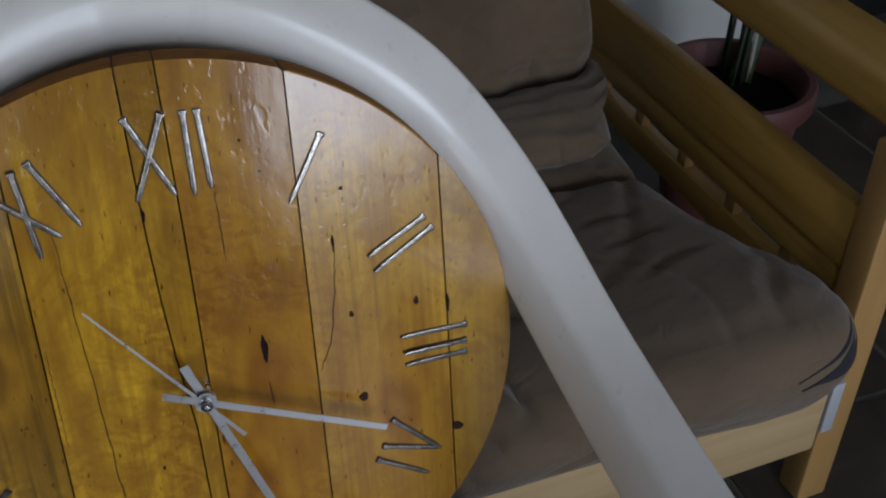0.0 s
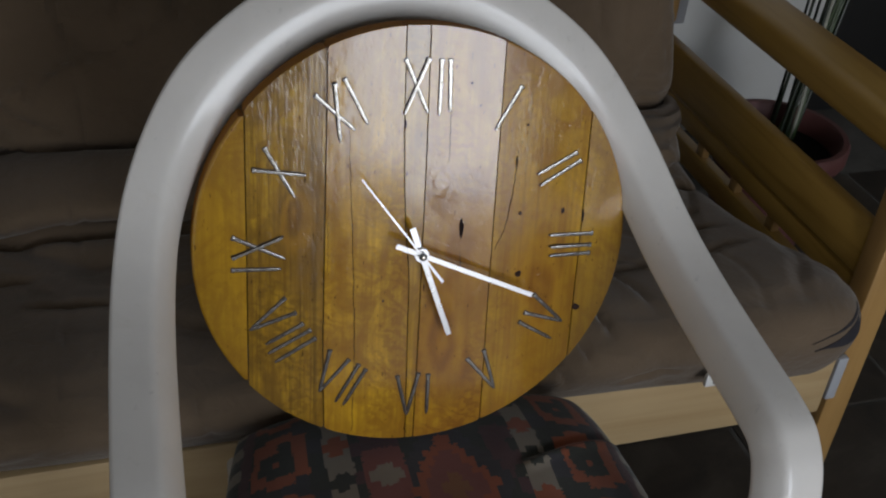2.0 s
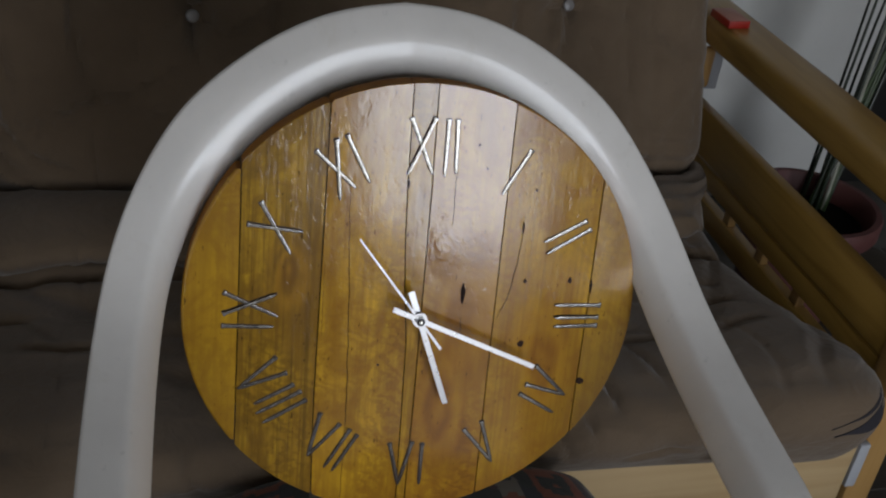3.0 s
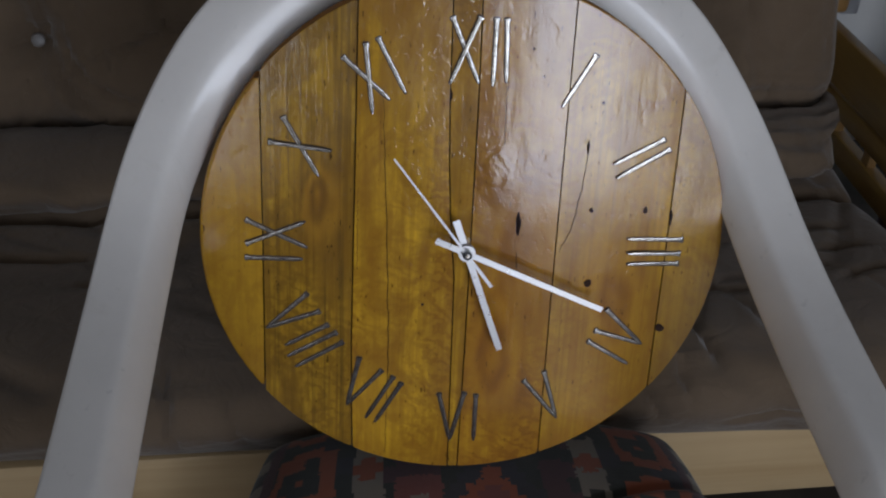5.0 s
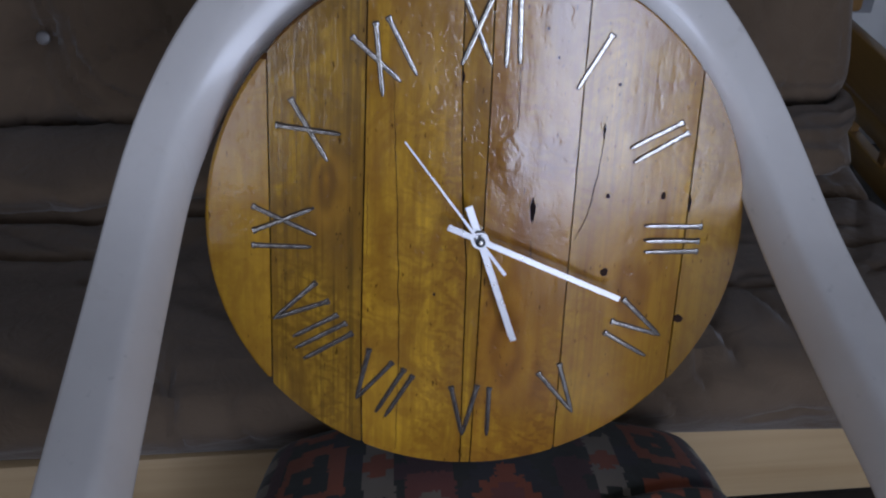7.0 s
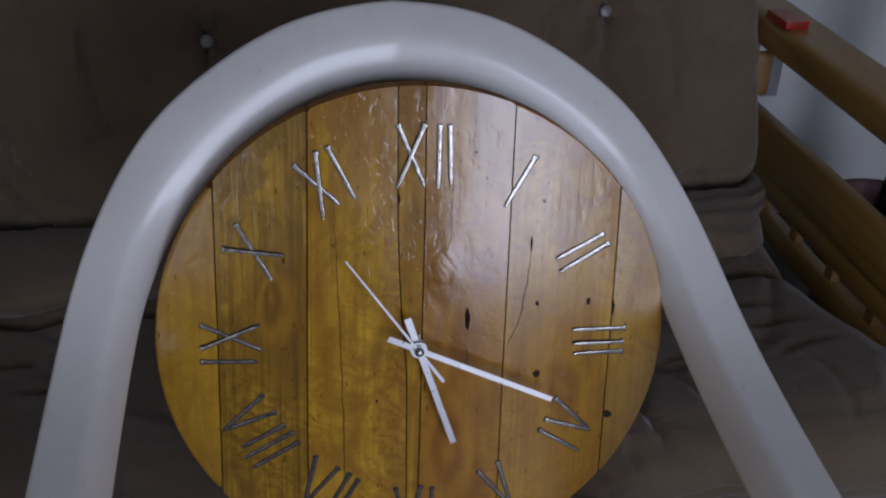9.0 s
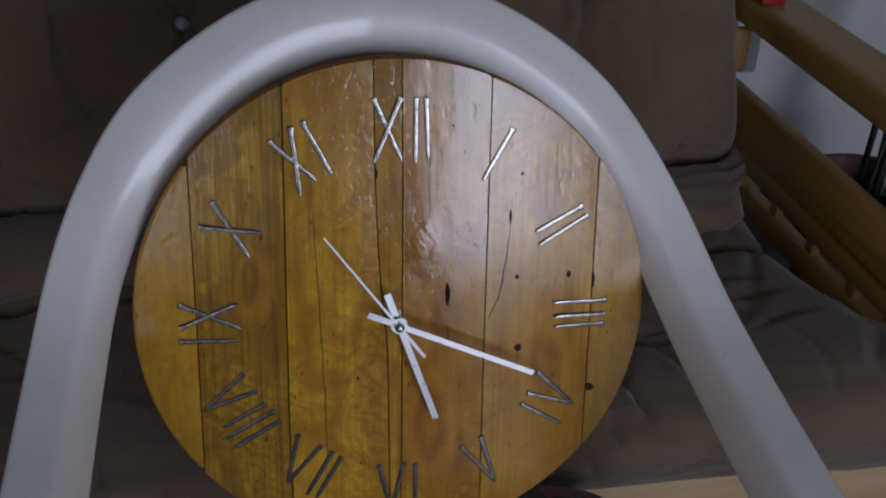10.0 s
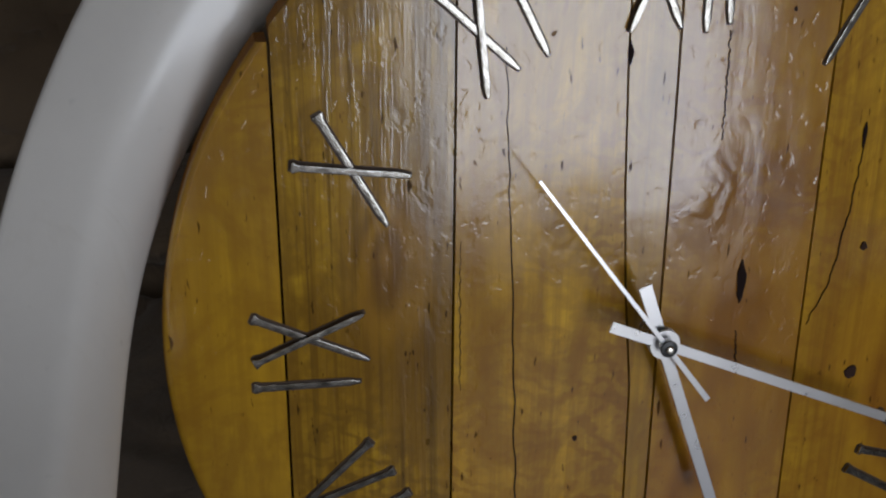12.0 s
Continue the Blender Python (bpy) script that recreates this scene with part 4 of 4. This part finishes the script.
BACK_CREASES = ((-0.362, 0.70, -0.352, 0.60, 0.012, 0.006), (-0.354, 0.615, -0.32, 0.55, 0.009, 0.006), (-0.489, 0.66, -0.493, 0.50, 0.009, 0.006), (-0.492, 0.535, -0.43, 0.445, 0.009, 0.006),
                (-0.475, 0.565, -0.44, 0.49, 0.008, 0.005), (-0.446, 0.50, -0.37, 0.465, 0.007, 0.006), (-0.205, 0.68, -0.188, 0.58, 0.008, 0.006), (0.362, 0.70, 0.34, 0.60, 0.008, 0.006),
                (0.365, 0.67, 0.41, 0.60, 0.007, 0.006), (0.27, 0.72, 0.262, 0.60, 0.006, 0.006), (0.50, 0.66, 0.56, 0.60, 0.005, 0.007), (-0.60, 0.62, -0.585, 0.50, 0.007, 0.006))
BUTTONS = ((-0.507, 0.545), (-0.203, 0.664), (0.360, 0.686))


def back_cushion():
    """The back mattress: leaning, with a rolled lower edge and tufted buttons."""
    prof = [(0.50, 0.385), (0.466, 0.390), (0.446, 0.404), (0.436, 0.422), (0.448, 0.438), (0.492, 0.450), (0.545, 0.455), (0.580, 0.447), (0.602, 0.430), (0.596, 0.452), (0.597, 0.480), (0.604, 0.510), (0.615, 0.540),
            (0.636, 0.600), (0.659, 0.665), (0.687, 0.745), (0.720, 0.835), (0.747, 0.900), (0.775, 0.930), (0.825, 0.935), (0.870, 0.915), (0.885, 0.875), (0.835, 0.735), (0.775, 0.565), (0.735, 0.435), (0.65, 0.378)]
    P = []
    for i in range(len(prof)):
        p0, p1, p2, p3 = (Vector((*prof[(i + k) % len(prof)], 0)) for k in (-1, 0, 1, 2))
        for s in range(6):
            t = s / 6
            P.append(0.5 * ((2 * p1) + (p2 - p0) * t + (2 * p0 - 5 * p1 + 4 * p2 - p3) * t * t + (3 * p1 - p0 - 3 * p2 + p3) * t ** 3))
    cen = Vector((0.56, 0.62, 0))
    x0, x1, nx, rad = SX0 + 0.03, 0.600, 280, 0.05
    rows = []
    for i in range(nx + 1):
        x = x0 + (x1 - x0) * i / nx
        e = min(x - x0, x1 - x)
        ins = rad - math.sqrt(max(0, rad * rad - max(0, rad - e) ** 2)) if e < rad else 0
        row = []
        for p in P:
            y, z = p.x, p.y
            front = 1 if y < 0.555 + 0.33 * (z - 0.37) + 0.06 else 0
            dy = ins * 0.95 * (1 if y < 0.695 + 0.3 * (z - 0.515) else -1)
            w = cloth_wave(x, y, z, 1.1) * front - front * crease(x, z, BACK_CREASES)
            # broad vertical pulls
            w += front * 0.006 * math.sin(17 * x + 3 * noise.noise(Vector((x * 2, 0, z * 3)))) * smoothstep(0.445, 0.615, z)
            # narrow upright creases
            w += front * 0.007 * max(0, ridge_noise(Vector((x * 5.5 + 0.8 * z, 7, z * 1.6))) - 0.84) / 0.16 * smoothstep(0.47, 0.6, z)
            w += front * 0.004 * max(0, ridge_noise(Vector((x * 13 - 2.5 * z, 3, z * 3.5))) - 0.82) / 0.18
            # folds above the roll near the free end
            w += front * 0.0035 * smoothstep(0.60, 0.57, x) * math.sin(z * 190 + 4 * x + 2 * noise.noise(Vector((x * 5, 0, z * 9)))) * smoothstep(0.36, 0.57, x) * smoothstep(0.555, 0.485, z) * smoothstep(0.435, 0.465, z)
            for bx_, bz in BUTTONS:
                d = math.hypot(x - bx_, z - bz)
                th = math.atan2(z - bz, x - bx_)
                w += front * (0.030 * math.exp(-(d / 0.03) ** 2) + 0.007 * math.exp(-(d / 0.1) ** 2) * (1 + 0.9 * math.cos(5 * th + bx_ * 20)))
            low_ = smoothstep(0.462, 0.44, z) * smoothstep(0.60, 0.55, y)
            y += 0.018 * low_ * smoothstep(0.15, 0.5, x)
            x_ = x - 0.042 * low_ * smoothstep(0.4, 0.6, x)
            if front and y < 0.595 and 0.41 < z < 0.47:          # gathered folds on the roll
                g = math.sin(y * 2 * math.pi / 0.031 + 1.2 * noise.noise(Vector((x * 8, y * 9, 2))))
                z += (0.002 * g - 0.002 + 0.003 * noise.noise(Vector((x * 14, y * 30, 6)))) * smoothstep(0.34, 0.50, x) * smoothstep(0.605, 0.575, x)
            row.append((x_ + (x - x0) / (x1 - x0) * 0.006 * smoothstep(0.64, 0.46, z) + (0.004 * noise.noise(Vector((y * 12, z * 12, 1))) if e < 0.02 else 0), y + dy + w, z - ins * 0.4 * (1 if z > 0.8 else 0)))
        rows.append(row)
    bm, vs = grid_bm(rows, closed_v=True)
    bm.faces.new(vs[0])
    bm.faces.new(vs[-1][::-1])
    ob = part("back_mattress", bm, FUTON)
    tagged(ob, "taupe cloth futon back mattress with tufted buttons on the sofa", "cushion")
    for bx_, bz in BUTTONS:
        y = 0.594 + (bz - 0.480) * 0.352 + 0.026
        b = part("button", lathe_bm([(0, -0.004), (0.008, -0.003), (0.0095, 0), (0.0085, 0.003), (0.006, 0.0042), (0, 0.0036)], 20), BUTTON, ob, "pale grey round button")
        b.matrix_local = pose(bx_, y, bz, 72, 0, 0)
    return ob


back_cushion()

# ---------------------------------------------------------------- things beside the sofa
mb = thing("match_box", "small red cardboard box lying on the sofa arm", "box", m=pose(0.733, 0.846, 0.604, 0, 0, 3))
box("tray", -0.021, 0.021, -0.033, 0.033, 0.0, 0.0135, REDBOX, mb, 0.001)
box("label", -0.020, 0.020, -0.032, 0.032, 0.0135, 0.0142, BOXTOP, mb, 0.0003, "worn pinkish printed top")

pot = thing("plant_pot", "round pink terracotta coloured plant pot on the floor", "pot", m=Matrix.Translation((0.988, 0.80, 0)) @ Matrix.Diagonal((0.94, 0.94, 1, 1)))
part("bowl", lathe_bm([(0, 0.0), (0.098, 0.0), (0.104, 0.01), (0.132, 0.207), (0.126, 0.207), (0.122, 0.18), (0, 0.178)], 48), POTMAT, pot)
part("rim", lathe_bm([(0.1265, 0.2075), (0.146, 0.2085), (0.150, 0.216), (0.150, 0.246), (0.146, 0.252), (0.134, 0.252), (0.130, 0.246), (0.1265, 0.2075)], 48), POTMAT, pot, "thick rounded rim")
plant = thing("potted_plant", "tall bare green stems growing from the pot", "plant", m=pose(0.988, 0.80, 0.202))
part("soil", lathe_bm([(0, 0.012), (0.06, 0.010), (0.115, 0.004), (0.115, -0.004), (0, -0.004)], 32), SOIL, plant, "dark soil")


def stem_bm(base, top, r, seed):
    random.seed(seed)
    rows = []
    n = 14
    bend = Vector((random.uniform(-0.02, 0.02), random.uniform(-0.02, 0.02), 0))
    for i in range(n + 1):
        t = i / n
        c = base.lerp(top, t) + bend * math.sin(math.pi * t)
        rr = r * (1 - 0.55 * t)
        rows.append([c + Vector((rr * math.cos(a), rr * math.sin(a), 0)) for a in (2 * math.pi * k / 8 for k in range(8))])
    bm, vs = grid_bm(rows, closed_v=True)
    bm.faces.new(vs[0])
    bm.faces.new(vs[-1][::-1])
    return bm


random.seed(5)
for i in range(15):
    b = Vector((random.uniform(0.015, 0.075), random.uniform(0.02, 0.075), 0.0))
    t = b * 1.3 + Vector((random.uniform(0.03, 0.15), random.uniform(-0.02, 0.05), random.uniform(0.75, 0.95)))
    part("stem", stem_bm(b, t, random.uniform(0.0032, 0.0048), i), STEM[(0, 1, 0, 0, 1, 0, 2)[i % 7]], plant)

# ---------------------------------------------------------------- floor slabs
TILE = 0.36
tile_me = mesh_of("slab", box_bm(-TILE / 2 + 0.004, TILE / 2 - 0.004, -TILE / 2 + 0.004, TILE / 2 - 0.004, -0.01, 0.0, 0.0012, 1), SLATE)
for i in range(11):
    for j in range(11):
        ob = new("slab", tile_me)
        ob.parent = floor
        ob.location = (X0 + 0.1 + (i + 0.5) * TILE, 0.99 - (j + 0.5) * TILE, 0)
